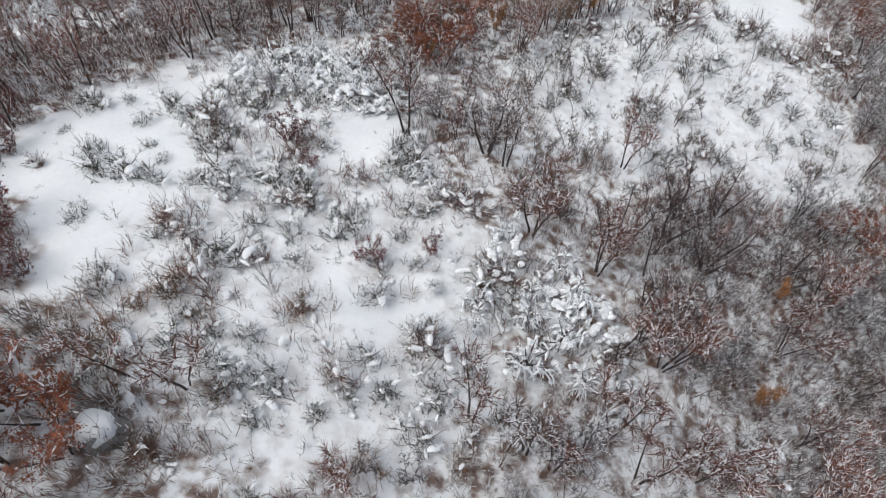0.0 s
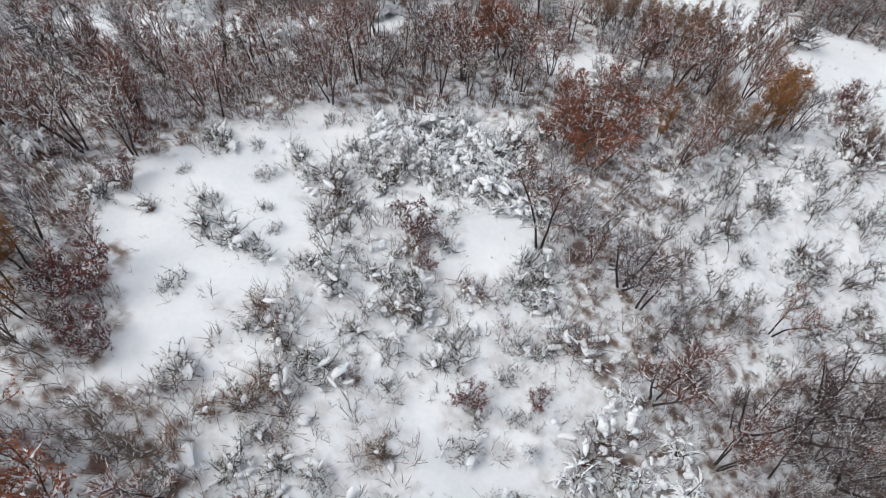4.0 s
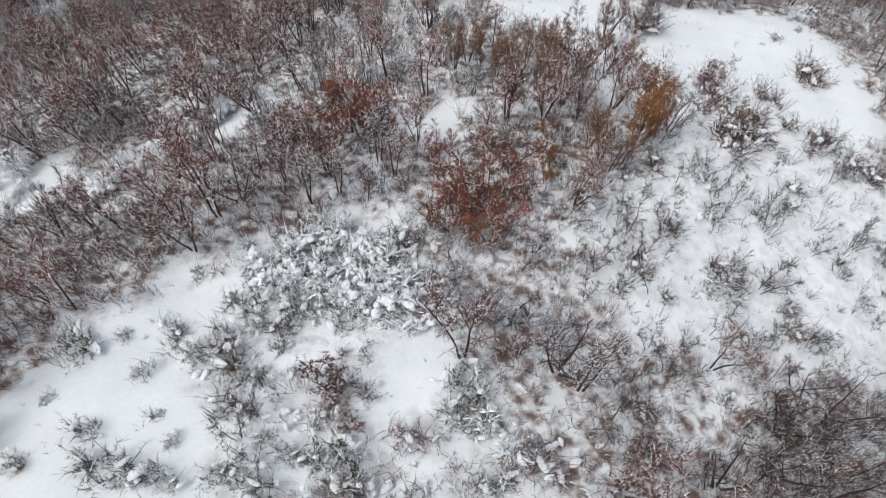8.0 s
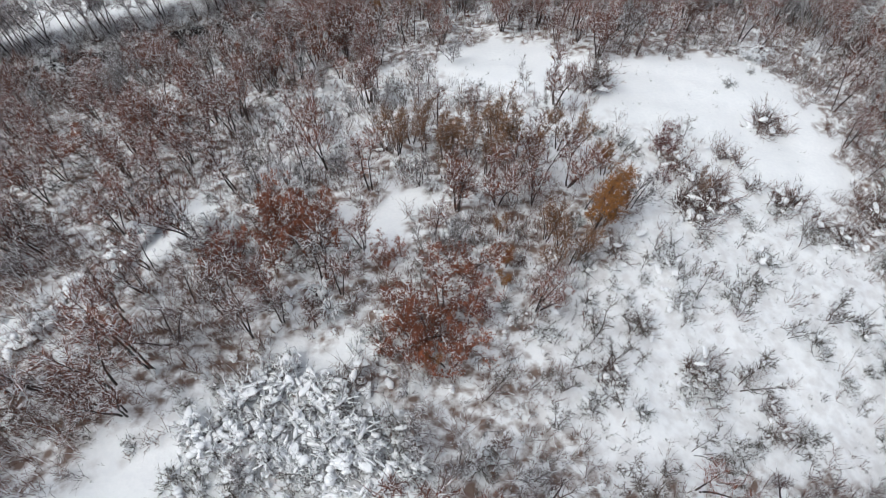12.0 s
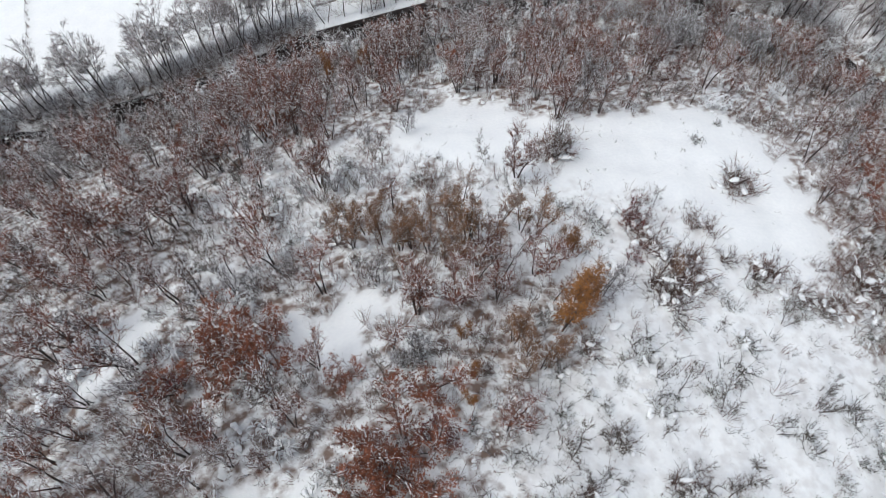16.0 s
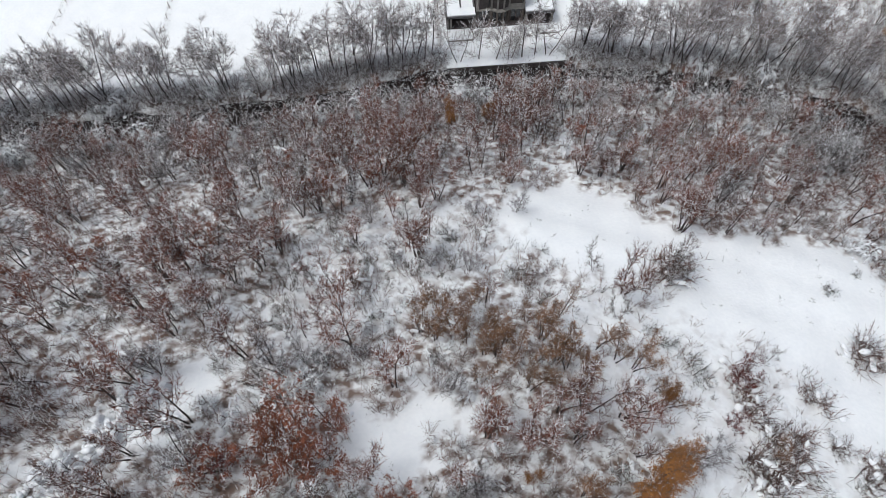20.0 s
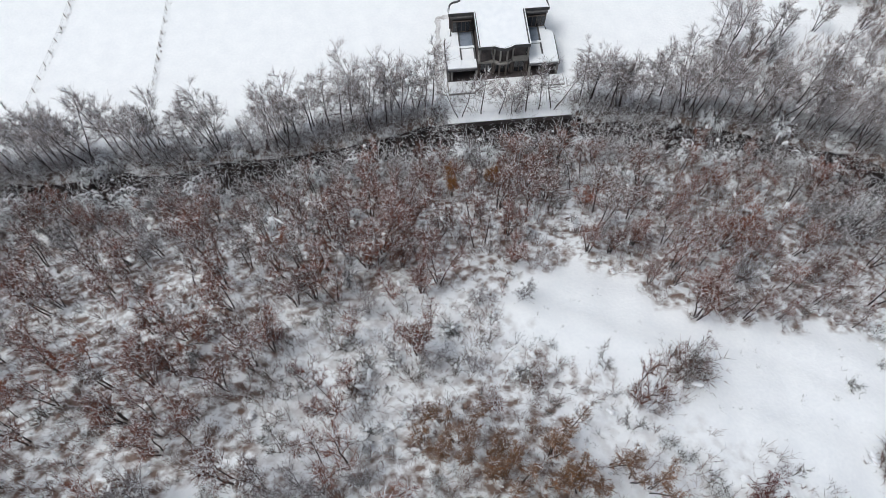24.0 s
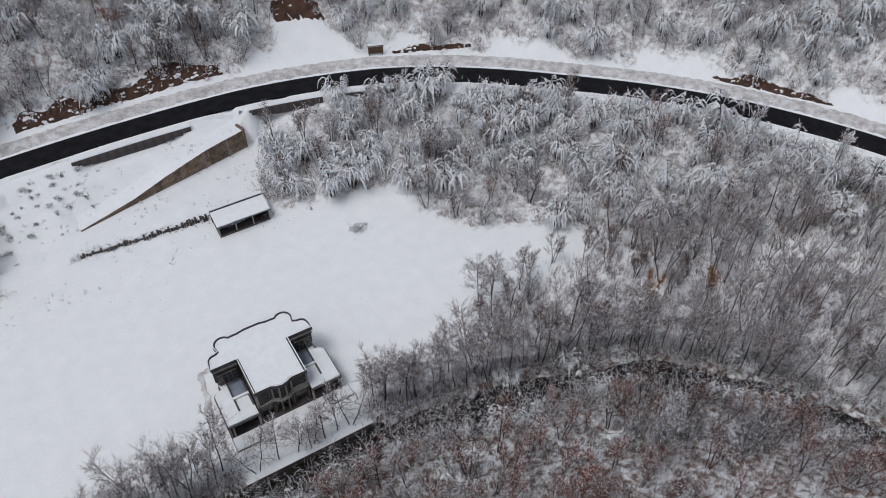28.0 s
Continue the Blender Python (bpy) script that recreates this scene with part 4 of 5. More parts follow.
stand(BOWED, [(-27.5, -80.6, 0.42), (-30.6, -79.4, 0.4), (-13.9, -106.5, 0.6), (-7.9, -109.3, 0.65), (1.2, -113.1, 0.6), (-9.7, -102, 0.6), (-16, -102, 0.5), (-11, -105, 0.6),
              (-10.5, -108, 0.5), (-17.5, -93, 0.45), (-18.5, -91, 0.4), (3.6, -26.5, 0.5), (8, -26, 0.5), (-35.4, -29.5, 0.5), (11, -27, 0.5), (-1, -24, 0.5), (-12, -43, 0.4),
              (-50, -96, 0.6), (-52, -92, 0.6), (-52, -87, 0.6)])
stand(SNOW_BUSH, [(-29.9, -76.4, 0.94), (-28, -75.8, 1), (-26.5, -75.7, 0.94), (-25.6, -77.9, 1), (-27.9, -79.3, 0.94), (-25.8, -80.2, 1), (-24, -80.2, 1), (-23.2, -82.2, 0.99),
                          (-25, -82.1, 0.78), (-21.9, -82.8, 0.94), (-20.5, -83.1, 0.83), (-24, -77.3, 0.78), (-29.7, -78.8, 0.86), (-23.4, -78.5, 0.94), (-26.7, -81.2, 0.78), (-26.1, -74.1, 0.94),
                          (-24.4, -76.2, 0.94), (-22.2, -81.2, 0.94), (-31.8, -78.2, 0.94), (-29.6, -81, 0.78)])

stand(BROWN, [(9.2, -46.8, 0.62), (8.5, -47.2, 0.5)])
stand(DARK, [(24.9, -55.6, 0.36), (12, -65.4, 0.4)])
stand(OLIVE, [(8.6, -46.9, 0.8), (9.8, -46.4, 0.9)])

# the woods
scatter(COPPICE, 255, -72, 54, -118, -13, lambda x, y: woods(x, y, 0, 0.0, 0.01, 0.3), 1.7, (0.7, 1.1), 1)
scatter(BOWED + SNOW_BUSH, 24, -70, -44, -71, -60, lambda x, y: inside(CLEAR_HOLLOW, x, y) * 1.0, 1.3, (0.35, 0.6), 18)
TAN_BAND = [(-17, -49.5), (-10, -49.5), (-3, -51.5), (4, -55), (5.5, -60), (-2, -60.5), (-8, -58.5), (-15, -55)]
scatter(TAN, 10, -18, 6, -62, -49, lambda x, y: inside(TAN_BAND, x, y) * 1.0, 1.2, (0.6, 0.9), 19)
scatter(POLE, 265, -72, 54, -118, -13, lambda x, y: woods(x, y, 0, 0.0, 0.01, 0.3) * np.where((x < -22) | (y > -45), 1.0, 0.45), 1.2, (0.65, 1.05), 17)
scatter(GREY, 95, -72, 54, -118, -12, lambda x, y: woods(x, y, 0, 0.0, 0.04, 0.4) * np.where(aside(STREAM_LINE, x, y) < 16, 1.0, 0.35), 1.7, (0.6, 1.0), 11)
scatter(OLIVE, 130, -72, 52, -118, -13, lambda x, y: woods(x, y, 0.0, 0.2, 0.6, 1.0, 0.4), 1.4, (0.5, 0.95), 5)
scatter(BUSH + BUSH + BROWN_BUSH, 150, -48, 34, -114, -40, lambda x, y: woods(x, y, 0.04, 1.0, 0.3, 0.3, 0.1), 1.1, (0.5, 1.25), 6)
scatter(ALDER, 128, -80, 60, -40, 4, lambda x, y: ((-aside(STREAM_LINE, x, y) > 2.7) & (-aside(STREAM_LINE, x, y) < 5.6) & ~((x > -8.6) & (x < 8.6) & (y > -5.6))) * 1.0, 0.95, (0.75, 1.05), 2)
stand(ALDER, [(-6.4, -4.6, 0.72), (-3.6, -4.4, 0.85), (-1.2, -4.5, 0.74), (0.6, -4.6, 0.7), (2.4, -4.5, 0.85), (4.2, -4.5, 0.74), (6.0, -4.4, 0.8), (11, -4.2, 0.9), (13.5, -3.6, 0.85), (14.8, -5, 0.95), (19, -4.5, 1.0), (21, -3.8, 0.9), (24, -5, 1.05), (26.5, -4.6, 0.95)])
scatter(ALDER + ALDER + BROWN + BROWN + GREY, 165, 28, 112, -48, 14, lambda x, y: ((aside(STREAM_LINE, x, y) < -3) & (aside(ROAD_LINE, x, y) > 5) & (y < 22 - 0.45 * (x - 22) + 0 * x) & ((y < 6) | (x > 50))) * 1.0, 1.9, (0.7, 1.05), 8)
scatter(BOWED, 80, -78, 66, -50, -3, lambda x, y: (np.abs(np.abs(aside(STREAM_LINE, x, y)) - 3.6) < 1.3) * np.where((x > -9) & (x < 9) & (y > -7), 0.0, 1.0), 1.2, (0.3, 0.75), 12)
scatter(BENT + BENT + SLOPE + BROWN[:2], 130, 12, 108, -14, 57, lambda x, y: ((aside(ROAD_LINE, x, y) > 5) & inside(EAST_WOOD, x, y)) * 1.0, 2.0, (0.7, 1.15), 3)
scatter(BROWN + BROWN + SLOPE, 140, -110, -26, 26, 57, lambda x, y: inside(HUT_WOOD, x, y) * 1.0 + inside(WEST_WOOD, x, y) * 0.6, 1.1, (0.65, 1.0), 9)
scatter(SLOPE + SCRUB + BENT + BROWN, 270, -105, 42, 40, 115, lambda x, y: (far_wood(x, y)) * 1.0, 2.0, (0.75, 1.15), 4)
scatter(BENT + SLOPE, 150, 36, 128, -10, 115, lambda x, y: (far_wood(x, y)) * 1.0, 2.2, (0.75, 1.15), 14)
scatter(SNOW_BUSH, 40, -66, 50, -48, -12, lambda x, y: ((aside(STREAM_LINE, x, y) > 5) & (aside(STREAM_LINE, x, y) < 17)) * 1.0, 1.4, (0.4, 1.1), 15)
scatter(BUSH, 48, -34, -12, 43, 57, lambda x, y: ((aside(ROAD_LINE, x, y) > 5) & ((x + 15) * WALL_DIR[1] - (y - 45) * WALL_DIR[0] < -3)) * 1.0, 0.9, (0.25, 0.55), 16)
stand(RUST, [(-66, 76, 0.9), (-28, 74, 1.0), (-30, 76, 0.8), (2, 80, 0.9)])


# ---- undergrowth: what nobody could count ----
def undergrowth(name, label, mat, count, x0, x1, y0, y1, weight, tall, stems, twigs, seed, radius=0.014, lean=0.6, snow=0.2, snow_w=0.07, bow=0.0):
    """A mass of brush: stems fanning from their roots, side twigs, and snow caught on some of them."""
    r = np.random.default_rng(seed)
    x, y = r.uniform(x0, x1, count * 8), r.uniform(y0, y1, count * 8)
    keep = np.flatnonzero(r.uniform(size=x.size) < weight(x, y))[:count]
    root = np.stack([x[keep], y[keep], height(x[keep], y[keep]) - 0.08], 1)
    long = r.uniform(*tall, len(root))
    at = np.repeat(np.arange(len(root)), stems)
    a = r.uniform(0, 2 * np.pi, len(at))
    out = r.uniform(0.1, 1.0, len(at)) * lean
    d = np.stack([np.cos(a) * out, np.sin(a) * out, np.ones(len(at))], 1)
    d /= np.linalg.norm(d, axis=1)[:, None]
    p = root[at] + np.stack([np.cos(a), np.sin(a), 0 * a], 1) * (r.uniform(0, 0.18, len(at)) * long[at])[:, None]
    q = p + d * (long[at] * r.uniform(0.5, 1.0, len(at)))[:, None]
    to = np.repeat(np.arange(len(at)), twigs)
    g = p[to] + (q - p)[to] * r.uniform(0.3, 0.95, len(to))[:, None]
    e = d[to] + r.normal(0, 0.5, (len(to), 3)) - np.array([0, 0, bow])
    e /= np.linalg.norm(e, axis=1)[:, None]
    e = g + e * (long[at][to] * r.uniform(0.18, 0.45, len(to)))[:, None]
    P, Q = np.concatenate([p, g]), np.concatenate([q, e])
    v, f = rods(P, Q, np.concatenate([np.full(len(p), radius), np.full(len(g), radius * 0.75)]))
    ob = tagged(new(name, mesh_of(name, v, f, mat)), label, "undergrowth", kind="stuff")
    lit = r.uniform(size=len(P)) < snow
    if lit.any():
        n = int(lit.sum())
        v, f = rods(P[lit] + 0.25 * (Q - P)[lit] + (0, 0, 0.3 * snow_w), Q[lit] + (0, 0, 0.3 * snow_w), 0.6 * snow_w * r.uniform(0.5, 1.4, n))
        tagged(part("snow_cover", mesh_of("snow_cover", v, f, SNOW_COVER), None, ob), kind="stuff")
    return len(P)


undergrowth("hillside_brush", "dense brown undergrowth poking through the snow", BRUSH_BROWN, 11000, -74, 54, -118, -12, lambda x, y: woods(x, y, 0.0, 0.22, 0.10, 0.45) * (0.6 + 0.4 * np.sin(0.5 * x + 0.9 * np.sin(0.4 * y)) * np.sin(0.45 * y)),
            (0.8, 2.5), 7, 3, 21, radius=0.018, snow=0.13, snow_w=0.055)
DEEP_THICKET = [(-3, -93), (10, -92), (24, -90), (26, -120), (3, -120), (-1, -108)]
undergrowth("dark_thicket", "dark tangled thicket of bare scrub", BRUSH_DARK, 1500, -12, 26, -120, -88, lambda x, y: inside(DEEP_THICKET, x, y) * 1.0, (1.0, 3.0), 7, 3, 28, radius=0.017, snow=0.16, snow_w=0.05)
WEST_THICKET = [(-62, -112), (-48, -100), (-47, -86), (-36, -74), (-28, -68), (-30, -64), (-44, -66), (-40, -58), (-48, -52), (-70, -60)]
undergrowth("gully_thicket", "tall red-brown thicket along the gully", TWIG_RED, 600, -72, -24, -114, -50, lambda x, y: (inside(WEST_THICKET, x, y) & (woods(x, y) > 0.5)) * 1.0, (1.6, 4.2), 6, 5, 30, radius=0.018, lean=0.5, snow=0.2, snow_w=0.06)
undergrowth("frosted_brush", "dense grey frosted undergrowth", BRUSH_GREY, 4000, -74, 54, -118, -9, lambda x, y: woods(x, y, 0.0, 0.45, 0.22, 0.6) * np.where(aside(STREAM_LINE, x, y) < 14, 1.0, 0.35), (0.8, 2.3), 7, 3, 22, radius=0.018, snow=0.16, snow_w=0.05)
undergrowth("clearing_sprigs", "dry grass and sprigs in the snow of the clearings", BRUSH_GREEN, 3800, -48, 34, -116, -32, lambda x, y: woods(x, y, 0.10, 0.9, 0.6, 0.6, 0.3), (0.15, 0.7), 6, 1, 23, radius=0.012, lean=1.1, snow=0.10)
undergrowth("stream_bank_brush", "snow-hung brush drooping over the stream banks", BRUSH_DARK, 4800, -78, 66, -48, -2, lambda x, y: (np.abs(np.abs(aside(STREAM_LINE, x, y)) - 2.5) < 2.1) * (0.5 + 0.5 * (np.sin(0.55 * x + 1.3 * np.sin(0.23 * x)) > -0.1)) * np.where((x > -8) & (x < 8.5) & (y > -6.4), 0.1, 1.0), (1.3, 3.5), 7, 3, 24, radius=0.02, lean=1.4, snow=0.4, snow_w=0.055, bow=0.5)
undergrowth("alder_foot_brush", "snow-dusted brush at the feet of the alders", BRUSH_DARK, 2200, -80, 62, -42, 6, lambda x, y: ((-aside(STREAM_LINE, x, y) > 2.6) & (-aside(STREAM_LINE, x, y) < 6.2) & ~((x > -9) & (x < 9) & (y > -5.6))) * 1.0, (0.8, 2.3), 6, 3, 29, radius=0.018, snow=0.25, snow_w=0.06)
undergrowth("east_wood_brush", "snowy brush under the bare trees beside the stream", BRUSH_BROWN, 3000, 26, 112, -50, 14, lambda x, y: ((aside(STREAM_LINE, x, y) < -3) & (aside(ROAD_LINE, x, y) > 5) & (y < 20 - 0.45 * (x - 22)) & ((y < 4) | (x > 52))) * 1.0, (0.9, 3.0), 6, 3, 25, radius=0.02, snow=0.22)
undergrowth("slope_brush", "snow-laden brush on the slopes beside the road", BRUSH_BROWN, 7000, -110, 126, -22, 112, lambda x, y: (far_wood(x, y) | inside(EAST_WOOD, x, y) | inside(HUT_WOOD, x, y) | inside(WEST_WOOD, x, y)) * 1.0, (1.2, 3.6), 7, 3, 26, radius=0.025, lean=1.0, snow=0.4, snow_w=0.09, bow=0.5)
undergrowth("bank_tufts", "small dark tufts on the snowy bank below the road", BRUSH_GREEN, 420, -64, 16, 34, 58, lambda x, y: ((aside(ROAD_LINE, x, y) > 4) * (0.12 + 0.8 * (np.sin(0.4 * x) * np.sin(0.5 * y) > 0.3))), (0.2, 0.8), 7, 2, 27, lean=1.1, snow=0.3)


def snow_lumps(name, label, count, x0, x1, y0, y1, weight, size, seed, lift=(0.0, 0.5)):
    """Rounded caps of snow on whatever grows below."""
    r = np.random.default_rng(seed)
    x, y = r.uniform(x0, x1, count * 8), r.uniform(y0, y1, count * 8)
    keep = np.flatnonzero(r.uniform(size=x.size) < weight(x, y))[:count]
    heap = Wood()
    for a, b, c in zip(x[keep], y[keep], height(x[keep], y[keep])):
        w = r.uniform(*size)
        a0, up = r.uniform(0, math.pi), c + r.uniform(*lift)
        for k in range(3):
            o, s = (k - 1) * w * r.uniform(0.5, 0.9), r.uniform(0.35, 0.75) * w
            heap.lump((a + o * math.cos(a0), b + o * math.sin(a0), up + r.uniform(-0.25, 0.15) * w), s * r.uniform(0.7, 1.4), s * r.uniform(0.7, 1.2), s * r.uniform(0.5, 0.9), r, 2, 6)
    return tagged(new(name, heap.mesh(name, SNOW_COVER, True)), label, "snow", kind="stuff")


snow_lumps("hillside_snow_caps", "caps of snow on the low scrub of the hillside", 1500, -72, 52, -118, -12, lambda x, y: woods(x, y, 0.0, 0.45, 0.06, 0.5, 0.7), (0.12, 0.42), 71, (-0.05, 0.4))
GULLY_EDGE, WEST_SHRUBS, DROOP = [(-35.5, -55.5), (-37, -57.5), (-39.5, -61.5), (-41.5, -63.8), (-45, -67)], [(-31, -79), (-22, -82)], [(-13.5, -98.5), (-9.5, -103), (-8, -110)]
snow_lumps("gully_snow_caps", "thick white caps on the bushes of the gully edge", 70, -47, -33, -69, -54, lambda x, y: (np.abs(aside(np.array(GULLY_EDGE), x, y)) < 0.9) * 1.0, (0.3, 0.8), 73, (0.2, 1.2))
snow_lumps("shrub_snow_caps", "thick white caps on bowed shrubs", 130, -32, -5, -112, -76, lambda x, y: np.maximum(np.abs(aside(np.array(WEST_SHRUBS), x, y)) < 1.7, np.abs(aside(np.array(DROOP), x, y)) < 2.2) * 1.0, (0.2, 0.55), 74, (0.2, 1.5))
snow_lumps("slope_snow_caps", "clumps of snow on the scrub beside the road", 700, -105, 124, -20, 108, lambda x, y: (far_wood(x, y) | inside(EAST_WOOD, x, y)) * 1.0, (0.2, 0.55), 72, (0.0, 1.2))


# ---- the house ----
def arc(cx, cy, r, a0, a1, n=6):
    return [(cx + r * math.cos(radians(a0 + (a1 - a0) * k / n)), cy + r * math.sin(radians(a0 + (a1 - a0) * k / n))) for k in range(n + 1)]


def shrink(outline, d):
    """An outline drawn in by about d, towards its middle line."""
    pts = np.array(outline)
    before, after = np.roll(pts, 1, 0), np.roll(pts, -1, 0)
    n = np.stack([-(after - before)[:, 1], (after - before)[:, 0]], 1)
    n /= np.linalg.norm(n, axis=1)[:, None] + 1e-9
    return [tuple(p) for p in pts + n * d]


def window_in(parent, x0, x1, y, z0, z1, bars=1):
    """A window on a front wall: frame bars round dark glass, with uprights between."""
    w = part("window", boxed(x0, x1, y - 0.02, y + 0.02, z0, z1), GLASS, parent, "dark window pane")
    for a, b, c, d in ((x0 - 0.06, x1 + 0.06, z1, z1 + 0.07), (x0 - 0.06, x1 + 0.06, z0 - 0.07, z0)):
        part("window_rail", boxed(a, b, y - 0.08, y + 0.03, c, d), FRAME, w)
    for k in range(bars + 2):
        x = x0 + (x1 - x0) * k / (bars + 1)
        part("window_bar", boxed(x - 0.035, x + 0.035, y - 0.07, y + 0.03, z0, z1), FRAME, w)
    return w


GLASS = material("dark_window_glass", (0.012, 0.014, 0.018), (0.03, 0.033, 0.04), 0.12, 0.8, 5.0, 0)
FRAME = material("brown_window_frame", (0.07, 0.055, 0.045), (0.13, 0.10, 0.085), 0.6, 2.0, 20.0, 0.1, 0.01)
RIM = material("dark_roof_edge", (0.06, 0.06, 0.065), (0.13, 0.125, 0.125), 0.85, 1.5, 15.0, 0.2, 0.01)
# blue-grey colour that imitates shaded snow in the roof bays
BAY_SHADE = material("shaded_bay_snow", (0.16, 0.19, 0.24), (0.28, 0.32, 0.38), 0.5, 1.2, 10.0, 0.1, 0.01)

house = thing("house", (0, 0, 0.05), "unfinished two-storey house with flat snow-covered roofs and dark openings", "house")
right_half = arc(5.75, 8.95, 1.1, 0, 95, 5) + [(5.2, 10.2)] + arc(4.1, 11.05, 1.3, -20, 140, 8) + [(2.75, 11.95), (2.0, 11.95), (1.0, 12.15)]
left_half = [(-x, y) for x, y in right_half[::-1]]
TOP = [(-3.45, 1.8), (-1.3, 1.8), (-0.75, 1.5), (0, 1.32), (0.75, 1.5), (1.3, 1.8), (3.45, 1.8), (3.45, 7.8), (6.85, 7.8)] + right_half + left_half + [(-6.85, 7.8), (-3.45, 7.8)]
part("upper_roof", slab(TOP, 5.62, 5.95), RIM, house, "dark concrete roof edge with curved corners")
part("roof_snow", slab(shrink(TOP, 0.3), 5.95, 6.03), SNOW, house, "smooth snow on the upper roof")


def rim(outline, wide, z0, z1):
    """A low kerb that follows an outline."""
    bm = bmesh.new()
    a, b = outline, shrink(outline, wide)
    rings = [[bm.verts.new((x, y, z)) for x, y in o] for o, z in ((a, z0), (a, z1), (b, z1), (b, z0))]
    for p, q in zip(rings, rings[1:] + rings[:1]):
        for i in range(len(a)):
            j = (i + 1) % len(a)
            bm.faces.new((p[i], p[j], q[j], q[i]))
    return bm


# dark strip left bare inside the kerb's snow imitates its inner shadow
part("parapet", rim(TOP, 0.2, 5.95, 6.2), RIM, house, "low kerb round the roof, its dark inner strip drawn as shade")
part("parapet_snow", rim(shrink(TOP, 0.0), 0.12, 6.204, 6.27), SNOW, house)
part("upper_wall", slab(shrink(TOP, 0.5), 2.8, 5.62), DARK_WALL, house, "dark unplastered upper wall")
part("lower_wall", slab([(-3.3, 2.3), (3.3, 2.3), (3.3, 7.9), (6.4, 7.9), (6.4, 9.6), (4.6, 11.6), (-4.6, 11.6), (-6.4, 9.6), (-6.4, 7.9), (-3.3, 7.9)], -0.3, 2.8), DARK_WALL, house)
part("balcony_slab", slab([(-3.4, 1.9), (-1.3, 1.9), (-0.75, 1.55), (0, 1.36), (0.75, 1.55), (1.3, 1.9), (3.4, 1.9), (3.4, 2.6), (-3.4, 2.6)], 2.72, 2.98), CONCRETE, house, "curved concrete balcony slab")
part("balcony_snow", slab([(1.35, 1.95), (3.3, 1.95), (3.3, 2.28), (1.35, 2.28)], 2.98, 3.06), SNOW, house)
for x in (-3.3, -1.25, -0.45, 0.45, 1.25, 3.3):
    y = 1.95 if abs(x) > 1 else 1.62
    part("column", boxed(x - 0.11, x + 0.11, y, y + 0.22, 2.98, 5.62, bevel=0.02), CONCRETE, house)
    part("column", boxed(x - 0.12, x + 0.12, y, y + 0.24, -0.3, 2.72, bevel=0.02), FRAME, house)
for x0, x1, bars in ((-3.0, -1.5, 1), (-0.95, 0.95, 2), (1.6, 3.0, 1)):
    window_in(house, x0, x1, 2.26, 0.25, 2.4, bars)
    window_in(house, x0, x1, 2.24, 3.2, 5.3, bars)
part("balcony_parapet", boxed(1.35, 3.3, 1.93, 2.03, 2.98, 3.75, bevel=0.02), CONCRETE, house, "pale balcony parapet")
for side in (-1, 1):
    outer, inner = 7.65, 3.5
    edge = [(3.5, 1.2), (outer, 1.2), (outer, 6.0)] + arc(6.75, 6.05, 0.9, 0, 90, 5) + [(6.6, 7.75), (3.5, 7.75)]
    wing = [(side * x, y) for x, y in edge]
    if side < 0:
        wing = wing[::-1]
    part("wing_roof", slab(wing, 2.35, 2.62), RIM, house, "low side roof slab with a curved back corner")
    # snow round two sunken bays beside the upper storey
    xs = sorted((side * 5.62, side * (outer - 0.16)))
    part("wing_snow", boxed(xs[0], xs[1], 1.34, 6.1, 2.62, 2.86, bevel=0.04), SNOW, house, "snow on the low side roof")
    part("wing_snow", slab([(side * x, y) for x, y in ([(5.62, 6.1), (7.49, 6.1), (7.35, 6.5), (6.9, 6.83), (6.45, 6.9), (6.45, 7.7), (5.62, 7.7)])][::side], 2.62, 2.85), SNOW, house)
    xs = sorted((side * 3.56, side * 5.62))
    part("wing_snow", boxed(xs[0], xs[1], 1.34, 2.75, 2.62, 2.86, bevel=0.04), SNOW, house)
    part("cross_beam", boxed(xs[0], xs[1], 4.75, 5.1, 2.62, 2.84, bevel=0.03), SNOW, house, "snow-capped beam between the bays")
    inx = sorted((side * 3.75, side * 5.4))
    part("bay_floor", boxed(inx[0], inx[1], 2.85, 4.7, 2.62, 2.66), SNOW, house, "thin snow in a sunken roof bay")
    # rear bay floor is snow, its shade put into the blue-grey colour
    part("bay_floor", boxed(inx[0], inx[1], 5.15, 7.6, 2.62, 2.66), BAY_SHADE, house, "snow in a sunken roof bay, tinted blue-grey as shade")
    # dark strip added for the shade along the bay's inner wall
    a = sorted((side * 5.4, side * 5.62))
    part("bay_edge_shade", boxed(a[0], a[1], 2.75, 7.6, 2.62, 2.80, bevel=0.02), RIM, house)
    # walls of the wing: back, outer and a wide front opening between piers
    a = sorted((side * 7.3, side * 7.55))
    part("wing_wall", boxed(a[0], a[1], 1.3, 6.0, -0.3, 2.35), DARK_WALL, house)
    a = sorted((side * 3.4, side * 7.3))
    part("wing_back", boxed(a[0], a[1], 3.2, 3.4, -0.3, 2.35), DARK_WALL, house, "dark back of the open bay")
    for x in (7.42, 5.5 if side > 0 else 7.0, 3.62):
        part("pier", boxed(side * x - 0.13, side * x + 0.13, 1.3, 1.56, -0.3, 2.35, bevel=0.02), CONCRETE, house)
    window_in(house, *sorted((side * 3.95, side * 6.3)), 7.26 if side else 0, 3.3, 5.2, 3)
    a = sorted((side * 3.6, side * 6.6))
    part("eave", boxed(a[0], a[1], 7.5, 7.8, 5.35, 5.62), RIM, house)
